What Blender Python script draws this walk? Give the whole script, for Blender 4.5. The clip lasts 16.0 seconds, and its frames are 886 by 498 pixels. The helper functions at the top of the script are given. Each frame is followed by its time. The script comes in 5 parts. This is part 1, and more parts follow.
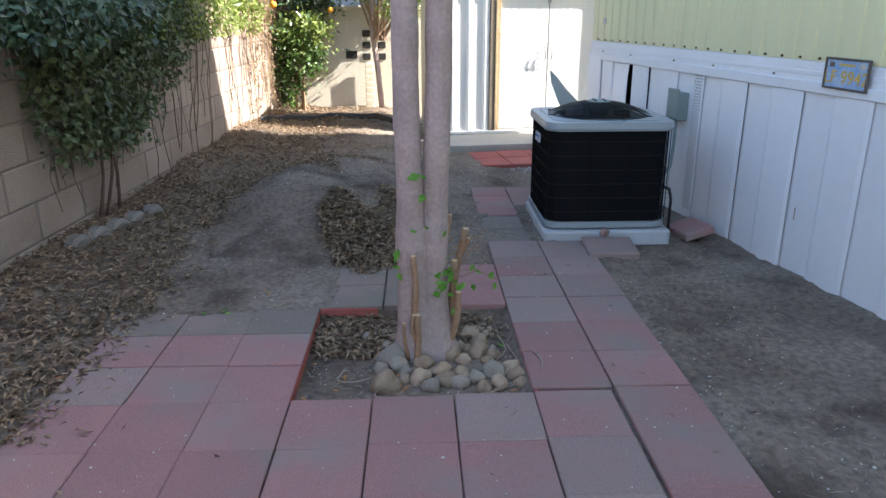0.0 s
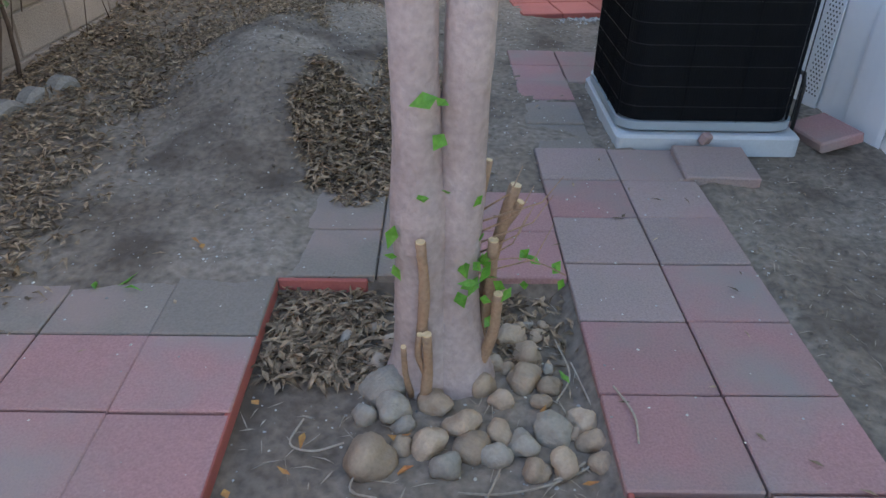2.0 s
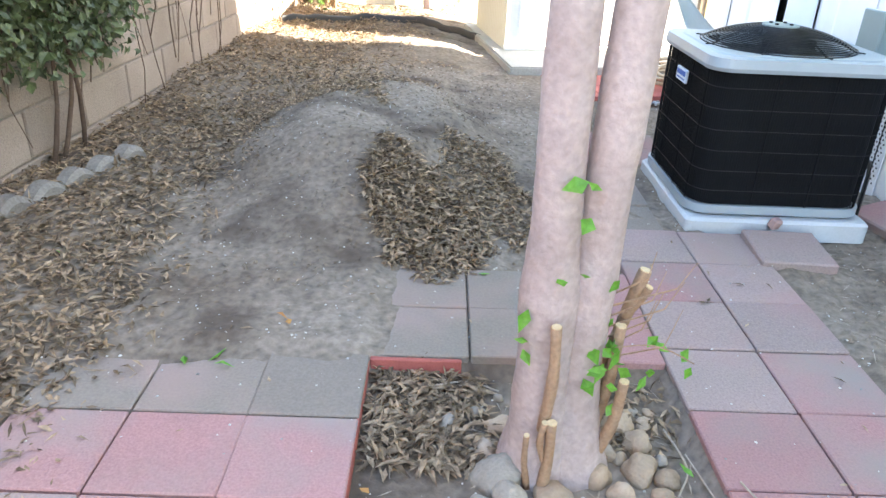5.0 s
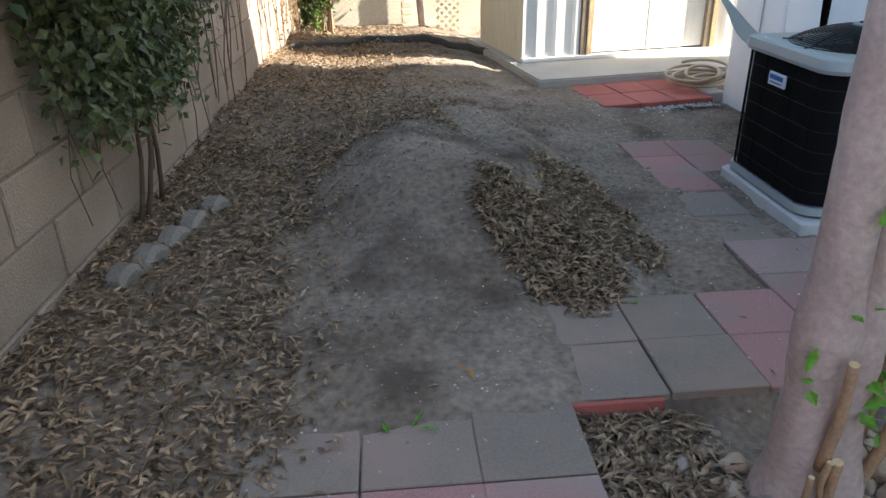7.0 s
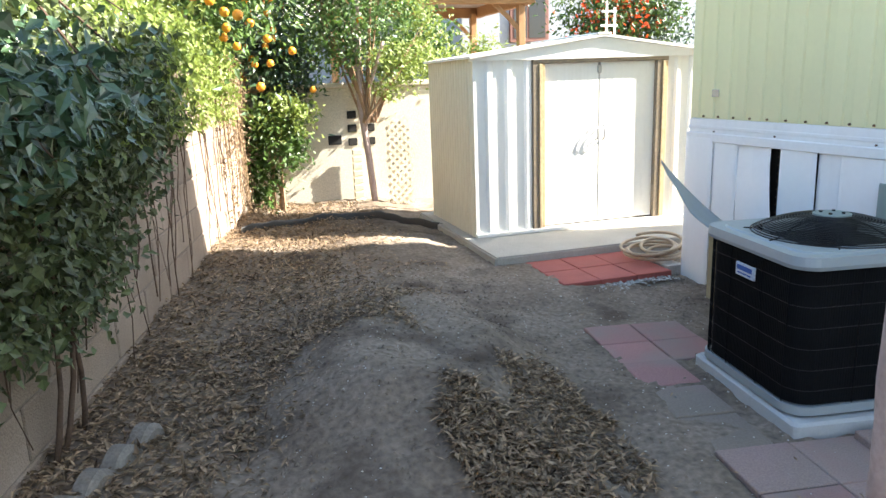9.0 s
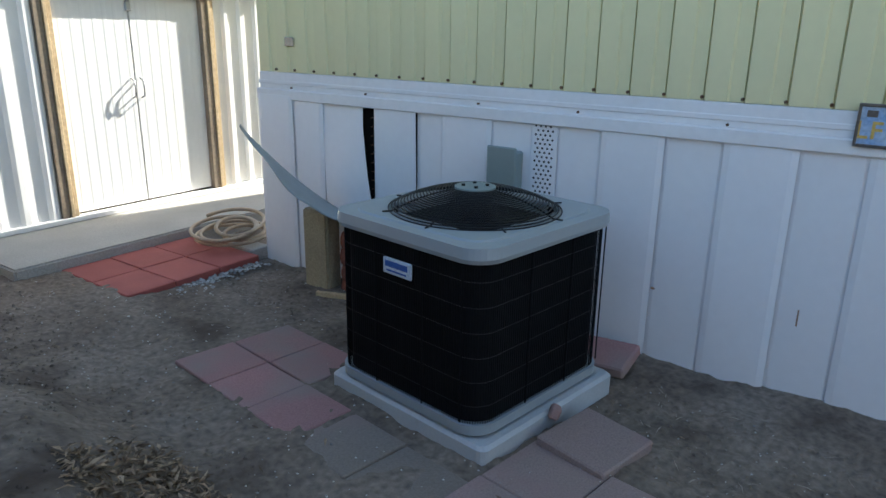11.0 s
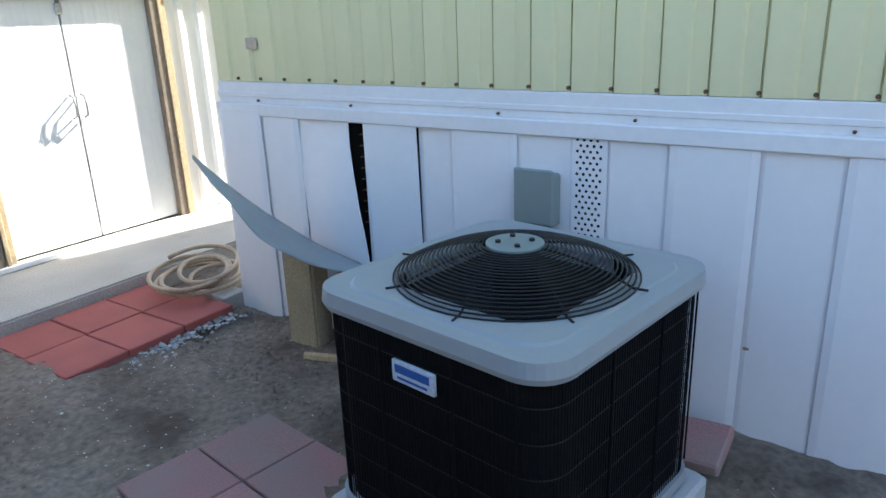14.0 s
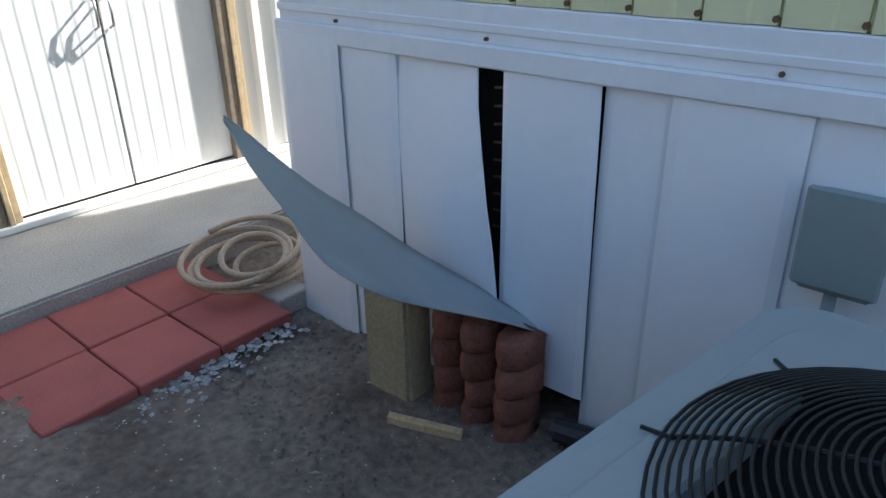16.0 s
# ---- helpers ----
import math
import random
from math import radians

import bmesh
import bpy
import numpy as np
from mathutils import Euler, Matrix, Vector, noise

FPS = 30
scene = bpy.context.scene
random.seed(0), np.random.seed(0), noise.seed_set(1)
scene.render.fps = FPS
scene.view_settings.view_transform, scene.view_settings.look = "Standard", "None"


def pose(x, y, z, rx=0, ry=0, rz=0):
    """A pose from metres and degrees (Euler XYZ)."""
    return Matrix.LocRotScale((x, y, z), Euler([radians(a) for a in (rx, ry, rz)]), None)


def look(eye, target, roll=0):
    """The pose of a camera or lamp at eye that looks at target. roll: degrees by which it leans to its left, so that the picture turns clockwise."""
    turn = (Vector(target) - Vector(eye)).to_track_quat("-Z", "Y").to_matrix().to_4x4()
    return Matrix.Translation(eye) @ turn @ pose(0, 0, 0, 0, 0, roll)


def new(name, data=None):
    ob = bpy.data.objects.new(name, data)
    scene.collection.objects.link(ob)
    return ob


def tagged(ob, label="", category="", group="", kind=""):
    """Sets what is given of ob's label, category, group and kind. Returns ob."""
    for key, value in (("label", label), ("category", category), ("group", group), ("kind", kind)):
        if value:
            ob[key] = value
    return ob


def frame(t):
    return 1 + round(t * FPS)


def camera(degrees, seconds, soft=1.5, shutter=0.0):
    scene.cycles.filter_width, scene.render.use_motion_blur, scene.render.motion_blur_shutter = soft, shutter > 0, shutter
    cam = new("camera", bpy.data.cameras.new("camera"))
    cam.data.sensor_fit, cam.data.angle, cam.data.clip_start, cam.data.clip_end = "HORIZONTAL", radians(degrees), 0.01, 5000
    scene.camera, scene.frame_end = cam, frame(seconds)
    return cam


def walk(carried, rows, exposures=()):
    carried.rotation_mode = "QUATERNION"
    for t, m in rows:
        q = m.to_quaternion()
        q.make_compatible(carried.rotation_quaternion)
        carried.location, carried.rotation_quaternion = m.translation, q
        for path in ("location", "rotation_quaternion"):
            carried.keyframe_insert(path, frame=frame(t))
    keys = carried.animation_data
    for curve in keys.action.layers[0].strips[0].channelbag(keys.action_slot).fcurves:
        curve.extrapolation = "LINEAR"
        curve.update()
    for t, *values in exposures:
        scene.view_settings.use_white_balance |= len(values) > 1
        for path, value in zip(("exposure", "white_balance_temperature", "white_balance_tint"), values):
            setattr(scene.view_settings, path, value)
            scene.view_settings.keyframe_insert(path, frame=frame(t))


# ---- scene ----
cam = camera(64.0, 16.0)
PATH = [
    (0, (0.337, 0.238, 1.36), (0.403, 2.134, 0.728), -0.1),
    (0.5, (0.342, 0.656, 1.328), (0.336, 2.53, 0.63), 0.1),
    (1, (0.391, 1.027, 1.295), (0.399, 2.867, 0.511), -0.2),
    (1.5, (0.368, 1.374, 1.27), (0.347, 3.145, 0.341), 0.4),
    (2, (0.349, 1.606, 1.255), (0.364, 3.302, 0.195), 0.9),
    (2.5, (0.365, 1.655, 1.23), (0.384, 3.262, 0.038), 1.5),
    (3, (0.369, 1.675, 1.231), (0.378, 3.229, -0.027), 1.7),
    (3.5, (0.371, 1.688, 1.241), (0.384, 3.244, -0.015), 2.0),
    (4, (0.378, 1.696, 1.244), (0.403, 3.277, 0.019), 2.4),
    (4.5, (0.304, 1.685, 1.242), (0.337, 3.332, 0.109), 3.9),
    (5, (0.038, 1.648, 1.251), (0.059, 3.443, 0.368), 2.4),
    (5.2, (-0.05, 1.668, 1.257), (-0.025, 3.495, 0.435), 1.3),
    (7.3, (-0.667, 1.815, 1.306), (-0.517, 3.615, 0.445), -0.8),
    (7.5, (-0.669, 1.825, 1.313), (-0.51, 3.624, 0.453), -0.5),
    (8, (-0.656, 1.863, 1.319), (-0.482, 3.674, 0.489), -0.1),
    (8.5, (-0.68, 1.914, 1.405), (-0.442, 3.792, 0.759), -1.4),
    (9, (-0.617, 2.126, 1.442), (-0.333, 4.051, 0.98), -2.1),
    (9.5, (-0.544, 2.43, 1.425), (-0.137, 4.352, 1.051), -1.3),
    (10, (-0.483, 2.755, 1.372), (0.343, 4.529, 0.961), 1.0),
    (10.2, (-0.464, 2.858, 1.374), (0.509, 4.544, 0.914), 0.9),
    (12.3, (-0.412, 3.395, 1.386), (1.201, 4.39, 0.746), 0.6),
    (12.5, (-0.394, 3.397, 1.407), (1.206, 4.412, 0.766), -0.4),
    (13, (-0.322, 3.396, 1.419), (1.2, 4.538, 0.802), -2.5),
    (13.5, (-0.154, 3.557, 1.402), (1.308, 4.79, 0.815), -2.3),
    (14, (0.096, 3.812, 1.401), (1.477, 5.111, 0.764), -2.2),
    (14.5, (0.344, 4.054, 1.406), (1.646, 5.426, 0.757), -1.9),
    (15, (0.512, 4.362, 1.387), (1.76, 5.774, 0.717), -1.3),
    (15.5, (0.668, 4.641, 1.363), (1.89, 6.033, 0.609), -1.1),
    (16, (0.789, 4.85, 1.331), (1.956, 6.226, 0.466), -1.0),
]
EXPOSURES = [(0.0, 2.17, 6350, 11), (0.5, 2.02, 6300, 10), (1.0, 2.0, 6300, 10), (1.5, 2.3, 6400, 10), (2.0, 2.55, 6500, 10), (2.5, 2.95, 6750, 10), (3.0, 3.1, 6750, 10), (4.0, 3.45, 6900, 10), (4.5, 3.7, 6950, 10), (5.0, 3.75, 6950, 9), (7.3, 2.15, 6800, 9), (8.0, 2.3, 6750, 9), (8.5, 2.45, 6700, 8), (9.0, 2.55, 6700, 7), (9.5, 1.85, 6700, 6), (10.0, 1.45, 6600, 5), (12.3, 2.3, 6100, 8), (14.5, 2.3, 6100, 8), (15.0, 2.02, 6100, 8), (15.5, 1.86, 6100, 8), (16.0, 1.7, 6050, 8)]
walk(cam, [(t, look(eye, target, roll)) for t, eye, target, roll in PATH],
     exposures=EXPOSURES)

# ---- light ----
SUN_WAY = Vector((-0.806, 0.062, -0.585)).normalized()
world = bpy.data.worlds.new("sky")
scene.world = world
world.use_nodes = True
wn = world.node_tree.nodes
sky = wn.new("ShaderNodeTexSky")
sky.sky_type = "NISHITA"
sky.sun_disc = False
sky.sun_elevation = math.asin(-SUN_WAY.z)
sky.sun_rotation = math.atan2(-SUN_WAY.x, -SUN_WAY.y)
world.node_tree.links.new(sky.outputs[0], wn["Background"].inputs[0])
wn["Background"].inputs[1].default_value = 0.10
sun = new("sun", bpy.data.lights.new("sun", "SUN"))
sun.data.energy, sun.data.angle, sun.data.color = 5.0, radians(0.55), (1.0, 0.95, 0.88)
sun.matrix_world = look((0, 0, 20), Vector((0, 0, 20)) + SUN_WAY)


# ---- materials ----
def mat(name, c1, c2, scale=8.0, rough=0.8, bump=0.3, metal=0.0, fine=90.0, rand=0.0, spec=0.5, stain=None, stain_scale=1.5, stain_at=0.55, island=0.0, trans=0.0, grain_by=0.2):
    """Two colours by noise at one scale, grain at a finer one, optional stains, per-piece variation and relief."""
    m = bpy.data.materials.new(name)
    m.use_nodes = True
    n, l = m.node_tree.nodes, m.node_tree.links
    bsdf = n["Principled BSDF"]
    pos = n.new("ShaderNodeNewGeometry")

    def noise_at(s, detail=5.0):
        t = n.new("ShaderNodeTexNoise")
        t.inputs["Scale"].default_value, t.inputs["Detail"].default_value = s, detail
        l.new(pos.outputs["Position"], t.inputs["Vector"])
        return t.outputs["Fac"]

    def ramp(sock, lo, hi):
        r = n.new("ShaderNodeMapRange")
        r.inputs[1].default_value, r.inputs[2].default_value = lo, hi
        l.new(sock, r.inputs[0])
        return r.outputs[0]

    def mix(fac, a, b, mode="MIX"):
        x = n.new("ShaderNodeMix")
        x.data_type, x.blend_type = "RGBA", mode
        for sock, v in ((x.inputs[0], fac), (x.inputs[6], a), (x.inputs[7], b)):
            if isinstance(v, (int, float)):
                sock.default_value = v
            elif isinstance(v, tuple):
                sock.default_value = (*v[:3], 1)
            else:
                l.new(v, sock)
        return x.outputs[2]

    big, small = noise_at(scale), noise_at(fine, 3.0)
    col = mix(ramp(big, 0.32, 0.68), c1, c2)
    grain = n.new("ShaderNodeMapRange")
    grain.inputs[1].default_value, grain.inputs[2].default_value = 0.25, 0.75
    grain.inputs[3].default_value, grain.inputs[4].default_value = 1 - grain_by, 1 + grain_by
    l.new(small, grain.inputs[0])
    col = mix(1.0, col, grain.outputs[0], "MULTIPLY")
    if stain:
        col = mix(ramp(noise_at(stain_scale, 7.0), stain_at, stain_at + 0.2), col, stain)
    for amount, node, out in ((rand, "ShaderNodeObjectInfo", "Random"), (island, "ShaderNodeNewGeometry", "Random Per Island")):
        if amount:
            o = n.new(node)
            v = n.new("ShaderNodeMapRange")
            v.inputs[3].default_value, v.inputs[4].default_value = 1 - amount, 1 + amount
            l.new(o.outputs[out], v.inputs[0])
            col = mix(1.0, col, v.outputs[0], "MULTIPLY")
    l.new(col, bsdf.inputs["Base Color"])
    bsdf.inputs["Roughness"].default_value = rough
    bsdf.inputs["Metallic"].default_value = metal
    bsdf.inputs["Specular IOR Level"].default_value = spec
    if trans:
        bsdf.inputs["Transmission Weight"].default_value = 0.0
        tr = n.new("ShaderNodeBsdfTranslucent")
        ms = n.new("ShaderNodeMixShader")
        l.new(col, tr.inputs[0])
        ms.inputs[0].default_value = trans
        l.new(bsdf.outputs[0], ms.inputs[1])
        l.new(tr.outputs[0], ms.inputs[2])
        l.new(ms.outputs[0], n["Material Output"].inputs[0])
    if bump:
        b = n.new("ShaderNodeBump")
        b.inputs["Strength"].default_value, b.inputs["Distance"].default_value = bump, 0.01
        s = n.new("ShaderNodeMath")
        s.operation = "ADD"
        l.new(big, s.inputs[0])
        l.new(small, s.inputs[1])
        l.new(s.outputs[0], b.inputs["Height"])
        l.new(b.outputs[0], bsdf.inputs["Normal"])
    return m


DIRT = (0.20, 0.165, 0.135)
m_soil = mat("dry_soil", (0.172, 0.132, 0.099), (0.265, 0.214, 0.167), 1.9, 0.95, 0.9, fine=34, stain=(0.085, 0.063, 0.048), stain_scale=2.3, stain_at=0.52, spec=0.1, grain_by=0.36)
m_paver_red = mat("red_paver", (0.40, 0.215, 0.20), (0.355, 0.205, 0.188), 3, 0.9, 0.3, fine=150, rand=0.09, stain=(0.30, 0.245, 0.215), stain_scale=2.1, stain_at=0.47, spec=0.15, grain_by=0.16)
m_paver_dust = mat("dusty_paver", (0.35, 0.25, 0.225), (0.31, 0.24, 0.21), 3, 0.92, 0.3, fine=150, rand=0.08, stain=(0.37, 0.225, 0.205), stain_scale=1.9, stain_at=0.52, spec=0.15, grain_by=0.16)
m_paver_soil = mat("soiled_paver", (0.27, 0.225, 0.185), (0.235, 0.195, 0.158), 1.9, 0.94, 0.15, fine=120, rand=0.04, stain=(0.355, 0.245, 0.21), stain_scale=1.7, stain_at=0.5, spec=0.12, grain_by=0.12)
m_vine = mat("dark_vine_stem", (0.13, 0.085, 0.06), (0.085, 0.055, 0.04), 12, 0.9, 0.4, spec=0.15)
m_oldconc = mat("old_concrete", (0.25, 0.225, 0.195), (0.19, 0.165, 0.14), 7, 0.93, 0.5, fine=90, spec=0.15)
m_paver_new = mat("fresh_red_paver", (0.43, 0.125, 0.10), (0.37, 0.11, 0.09), 5, 0.85, 0.2, fine=160, rand=0.08, spec=0.25, grain_by=0.1)
m_joint = mat("joint_sand", (0.07, 0.055, 0.045), (0.12, 0.095, 0.08), 9, 0.95, 0.5, spec=0.2)
m_block = mat("wall_block", (0.37, 0.29, 0.235), (0.27, 0.21, 0.165), 2.0, 0.95, 0.8, fine=120, rand=0.12, stain=(0.47, 0.42, 0.36), stain_scale=1.6, stain_at=0.62, spec=0.12, grain_by=0.14)
m_mortar = mat("mortar", (0.20, 0.165, 0.135), (0.27, 0.22, 0.18), 6, 0.95, 0.5, spec=0.2)
m_stucco = mat("stucco", (0.60, 0.55, 0.45), (0.52, 0.47, 0.38), 1.5, 0.92, 0.4, fine=70, spec=0.2)
m_siding = mat("yellow_siding", (0.74, 0.685, 0.40), (0.71, 0.66, 0.39), 0.8, 0.5, 0.0, fine=30, rand=0.025, spec=0.35, grain_by=0.015)
m_white = mat("white_painted_panel", (0.84, 0.84, 0.84), (0.80, 0.80, 0.81), 0.9, 0.36, 0.0, fine=24, rand=0.03, stain=(0.72, 0.70, 0.67), stain_scale=0.8, stain_at=0.64, grain_by=0.015)
m_trim = mat("white_trim", (0.82, 0.81, 0.80), (0.76, 0.75, 0.74), 1.5, 0.45, 0.02, fine=30, stain=(0.62, 0.60, 0.57), stain_scale=4, stain_at=0.66, grain_by=0.03)
m_shed = mat("shed_white_steel", (0.80, 0.78, 0.74), (0.76, 0.74, 0.70), 0.8, 0.5, 0.0, fine=25, stain=(0.66, 0.60, 0.52), stain_scale=1.2, stain_at=0.66, grain_by=0.02)
m_shed_side = mat("shed_cream_steel", (0.70, 0.63, 0.47), (0.65, 0.58, 0.43), 1.0, 0.5, 0.0, fine=25, grain_by=0.02)
m_shed_trim = mat("brown_steel_trim", (0.20, 0.155, 0.11), (0.26, 0.20, 0.14), 4, 0.45, 0.1, fine=40)
m_shed_track = mat("tan_track", (0.50, 0.38, 0.23), (0.42, 0.31, 0.18), 4, 0.45, 0.1, fine=40)
# near-black that puts the shade of gaps, holes and hollows into the colour
m_dark = mat("void_shade_black", (0.012, 0.012, 0.012), (0.02, 0.018, 0.016), 4, 0.9, 0.0)
m_concrete = mat("concrete", (0.46, 0.43, 0.38), (0.38, 0.355, 0.31), 2.2, 0.9, 0.4, fine=110, stain=(0.30, 0.27, 0.23), stain_scale=2, stain_at=0.6, spec=0.25)
m_pad = mat("plastic_pad", (0.50, 0.515, 0.525), (0.42, 0.43, 0.43), 3, 0.7, 0.05, fine=90, stain=(0.30, 0.265, 0.23), stain_scale=5, stain_at=0.62, grain_by=0.05)
m_coil = mat("black_coil", (0.005, 0.005, 0.006), (0.008, 0.008, 0.009), 6, 0.7, 0.0, fine=60, spec=0.2)
m_wire = mat("black_wire", (0.012, 0.012, 0.014), (0.016, 0.016, 0.018), 10, 0.45, 0.0, spec=0.3)
m_screen = mat("matt_black_wire", (0.006, 0.006, 0.007), (0.009, 0.009, 0.010), 10, 0.75, 0.0, spec=0.12)
m_grey = mat("grey_enamel", (0.325, 0.36, 0.375), (0.31, 0.345, 0.36), 2, 0.36, 0.0, fine=40, stain=(0.29, 0.31, 0.315), stain_scale=4, stain_at=0.66, grain_by=0.02)
m_box = mat("grey_green_box", (0.235, 0.285, 0.275), (0.22, 0.27, 0.26), 3, 0.5, 0.0, fine=40, grain_by=0.02)
m_flap = mat("weathered_sheet", (0.36, 0.39, 0.385), (0.31, 0.34, 0.335), 3, 0.55, 0.03, fine=50, stain=(0.20, 0.215, 0.21), stain_scale=6, stain_at=0.66, grain_by=0.04)
m_hose = mat("tan_hose", (0.50, 0.38, 0.25), (0.42, 0.31, 0.20), 8, 0.55, 0.1)
m_terra = mat("red_scalloped_concrete", (0.30, 0.115, 0.078), (0.20, 0.078, 0.055), 14, 0.95, 0.7, rand=0.12, spec=0.25)
m_tanblock = mat("tan_block", (0.42, 0.35, 0.225), (0.36, 0.295, 0.19), 5, 0.9, 0.4, spec=0.25)
m_bark = mat("smooth_pink_bark", (0.46, 0.36, 0.325), (0.37, 0.28, 0.25), 6, 0.85, 0.5, fine=60, stain=(0.27, 0.19, 0.15), stain_scale=5, stain_at=0.64, spec=0.2, grain_by=0.15)
m_twig = mat("cut_shoot", (0.36, 0.225, 0.135), (0.30, 0.18, 0.105), 12, 0.85, 0.4)
m_cut = mat("fresh_cut_wood", (0.66, 0.50, 0.29), (0.56, 0.40, 0.22), 30, 0.8, 0.2)
m_stone = mat("river_stone", (0.42, 0.31, 0.215), (0.33, 0.24, 0.165), 12, 0.85, 0.35, fine=110, rand=0.2, stain=(0.46, 0.38, 0.30), stain_scale=9, stain_at=0.58, spec=0.2, grain_by=0.12)
m_stone_grey = mat("grey_stone", (0.31, 0.26, 0.205), (0.37, 0.315, 0.25), 12, 0.85, 0.35, fine=110, rand=0.18, spec=0.2, grain_by=0.12)
m_litter = mat("dry_leaf", (0.38, 0.275, 0.175), (0.13, 0.085, 0.055), 45, 0.85, 0.0, island=0.62, spec=0.15, trans=0.08)
m_litter_red = mat("red_dry_leaf", (0.34, 0.12, 0.04), (0.42, 0.22, 0.06), 20, 0.8, 0.2, island=0.3)
m_leaf = mat("green_leaf", (0.055, 0.105, 0.022), (0.085, 0.15, 0.03), 6, 0.45, 0.0, island=0.4, trans=0.32)
m_leaf_dark = mat("dark_glossy_leaf", (0.038, 0.075, 0.034), (0.055, 0.10, 0.042), 5, 0.3, 0.0, island=0.35, trans=0.12, spec=0.6)
# pale yellow-green, brightened so that sunlight is partly in the colour
m_leaf_pale_sunlit = mat("pale_sunlit_leaf", (0.19, 0.25, 0.05), (0.24, 0.30, 0.075), 6, 0.5, 0.0, island=0.35, trans=0.4)
m_leaf_bright = mat("sucker_leaf", (0.12, 0.32, 0.03), (0.17, 0.38, 0.05), 20, 0.4, 0.0, island=0.2, trans=0.4)
m_ivy = mat("ivy_leaf", (0.06, 0.085, 0.03), (0.11, 0.13, 0.05), 6, 0.5, 0.0, island=0.45, trans=0.2)
m_orange = mat("orange_fruit", (0.80, 0.28, 0.02), (0.85, 0.36, 0.03), 20, 0.5, 0.15)
m_flower = mat("red_flower", (0.75, 0.06, 0.02), (0.85, 0.16, 0.04), 20, 0.6, 0.0, trans=0.3)
m_plastic = mat("black_edging", (0.02, 0.02, 0.02), (0.035, 0.032, 0.03), 5, 0.5, 0.2)
m_lattice = mat("cream_lattice", (0.62, 0.55, 0.42), (0.54, 0.47, 0.35), 4, 0.8, 0.2)
m_cedar = mat("cedar_timber", (0.42, 0.23, 0.10), (0.34, 0.18, 0.08), 5, 0.75, 0.3)
m_roofmetal = mat("weathered_roof", (0.42, 0.38, 0.35), (0.36, 0.32, 0.30), 3, 0.6, 0.1)
m_neigh = mat("grey_stucco", (0.34, 0.37, 0.40), (0.30, 0.33, 0.36), 1.5, 0.9, 0.2)
m_glass = mat("dark_glass", (0.03, 0.03, 0.035), (0.04, 0.035, 0.035), 3, 0.1, 0.0)
m_curtain = mat("brown_frame", (0.22, 0.10, 0.07), (0.18, 0.08, 0.06), 6, 0.6, 0.1)
m_plate = mat("plate_blue", (0.20, 0.36, 0.62), (0.46, 0.55, 0.64), 14, 0.4, 0.05)
m_plate_ink = mat("plate_yellow", (0.66, 0.46, 0.12), (0.58, 0.38, 0.10), 20, 0.5, 0.0)
m_plate_frame = mat("dark_plate_frame", (0.10, 0.085, 0.075), (0.16, 0.13, 0.11), 20, 0.45, 0.1, metal=0.4)
m_label = mat("label_silver", (0.55, 0.62, 0.68), (0.50, 0.57, 0.63), 9, 0.4, 0.0)
m_label_ink = mat("label_blue", (0.02, 0.10, 0.36), (0.02, 0.08, 0.30), 9, 0.5, 0.0)
m_rust = mat("rusty_screw", (0.16, 0.075, 0.03), (0.09, 0.05, 0.03), 60, 0.7, 0.1)
m_steel = mat("dull_steel", (0.40, 0.40, 0.40), (0.32, 0.32, 0.32), 20, 0.4, 0.05, metal=0.8)
m_gravel = mat("gravel_grey", (0.34, 0.32, 0.29), (0.44, 0.42, 0.39), 20, 0.9, 0.2, island=0.45)
m_root = mat("pale_root", (0.42, 0.35, 0.27), (0.34, 0.27, 0.20), 20, 0.85, 0.1)
m_speck = mat("white_petal", (0.62, 0.58, 0.50), (0.52, 0.47, 0.40), 20, 0.8, 0.0)


# ---- builders ----
def link(name, verts, faces, material, parent=None, smooth=False):
    me = bpy.data.meshes.new(name)
    me.from_pydata([tuple(v) for v in verts], [], faces)
    me.materials.append(material)
    if smooth:
        me.polygons.foreach_set("use_smooth", [True] * len(me.polygons))
    me.update()
    ob = new(name, me)
    if parent:
        ob.parent = parent
    return ob


def thing(name, label, category, at=(0, 0, 0), group="", kind=""):
    e = new(name)
    e.location = at
    return tagged(e, label, category, group, kind)


def part(name, bm, material, parent, label="", smooth=False):
    me = bpy.data.meshes.new(name)
    bm.to_mesh(me)
    bm.free()
    me.materials.append(material)
    if smooth:
        me.polygons.foreach_set("use_smooth", [True] * len(me.polygons))
    ob = new(name, me)
    if parent:
        ob.parent = parent
    return tagged(ob, label) if label else ob


def box_bm(x0, x1, y0, y1, z0, z1, bevel=0.0, seg=1):
    bm = bmesh.new()
    bmesh.ops.create_cube(bm, size=1.0)
    for v in bm.verts:
        v.co = Vector(((x0 + x1) / 2 + v.co.x * (x1 - x0), (y0 + y1) / 2 + v.co.y * (y1 - y0), (z0 + z1) / 2 + v.co.z * (z1 - z0)))
    if bevel:
        bmesh.ops.bevel(bm, geom=bm.edges[:], offset=bevel, segments=seg, affect="EDGES")
    return bm


def join_bm(bms):
    out = bmesh.new()
    tmp = bpy.data.meshes.new("tmp")
    for b in bms:
        b.to_mesh(tmp)
        out.from_mesh(tmp)
        b.free()
    bpy.data.meshes.remove(tmp)
    return out


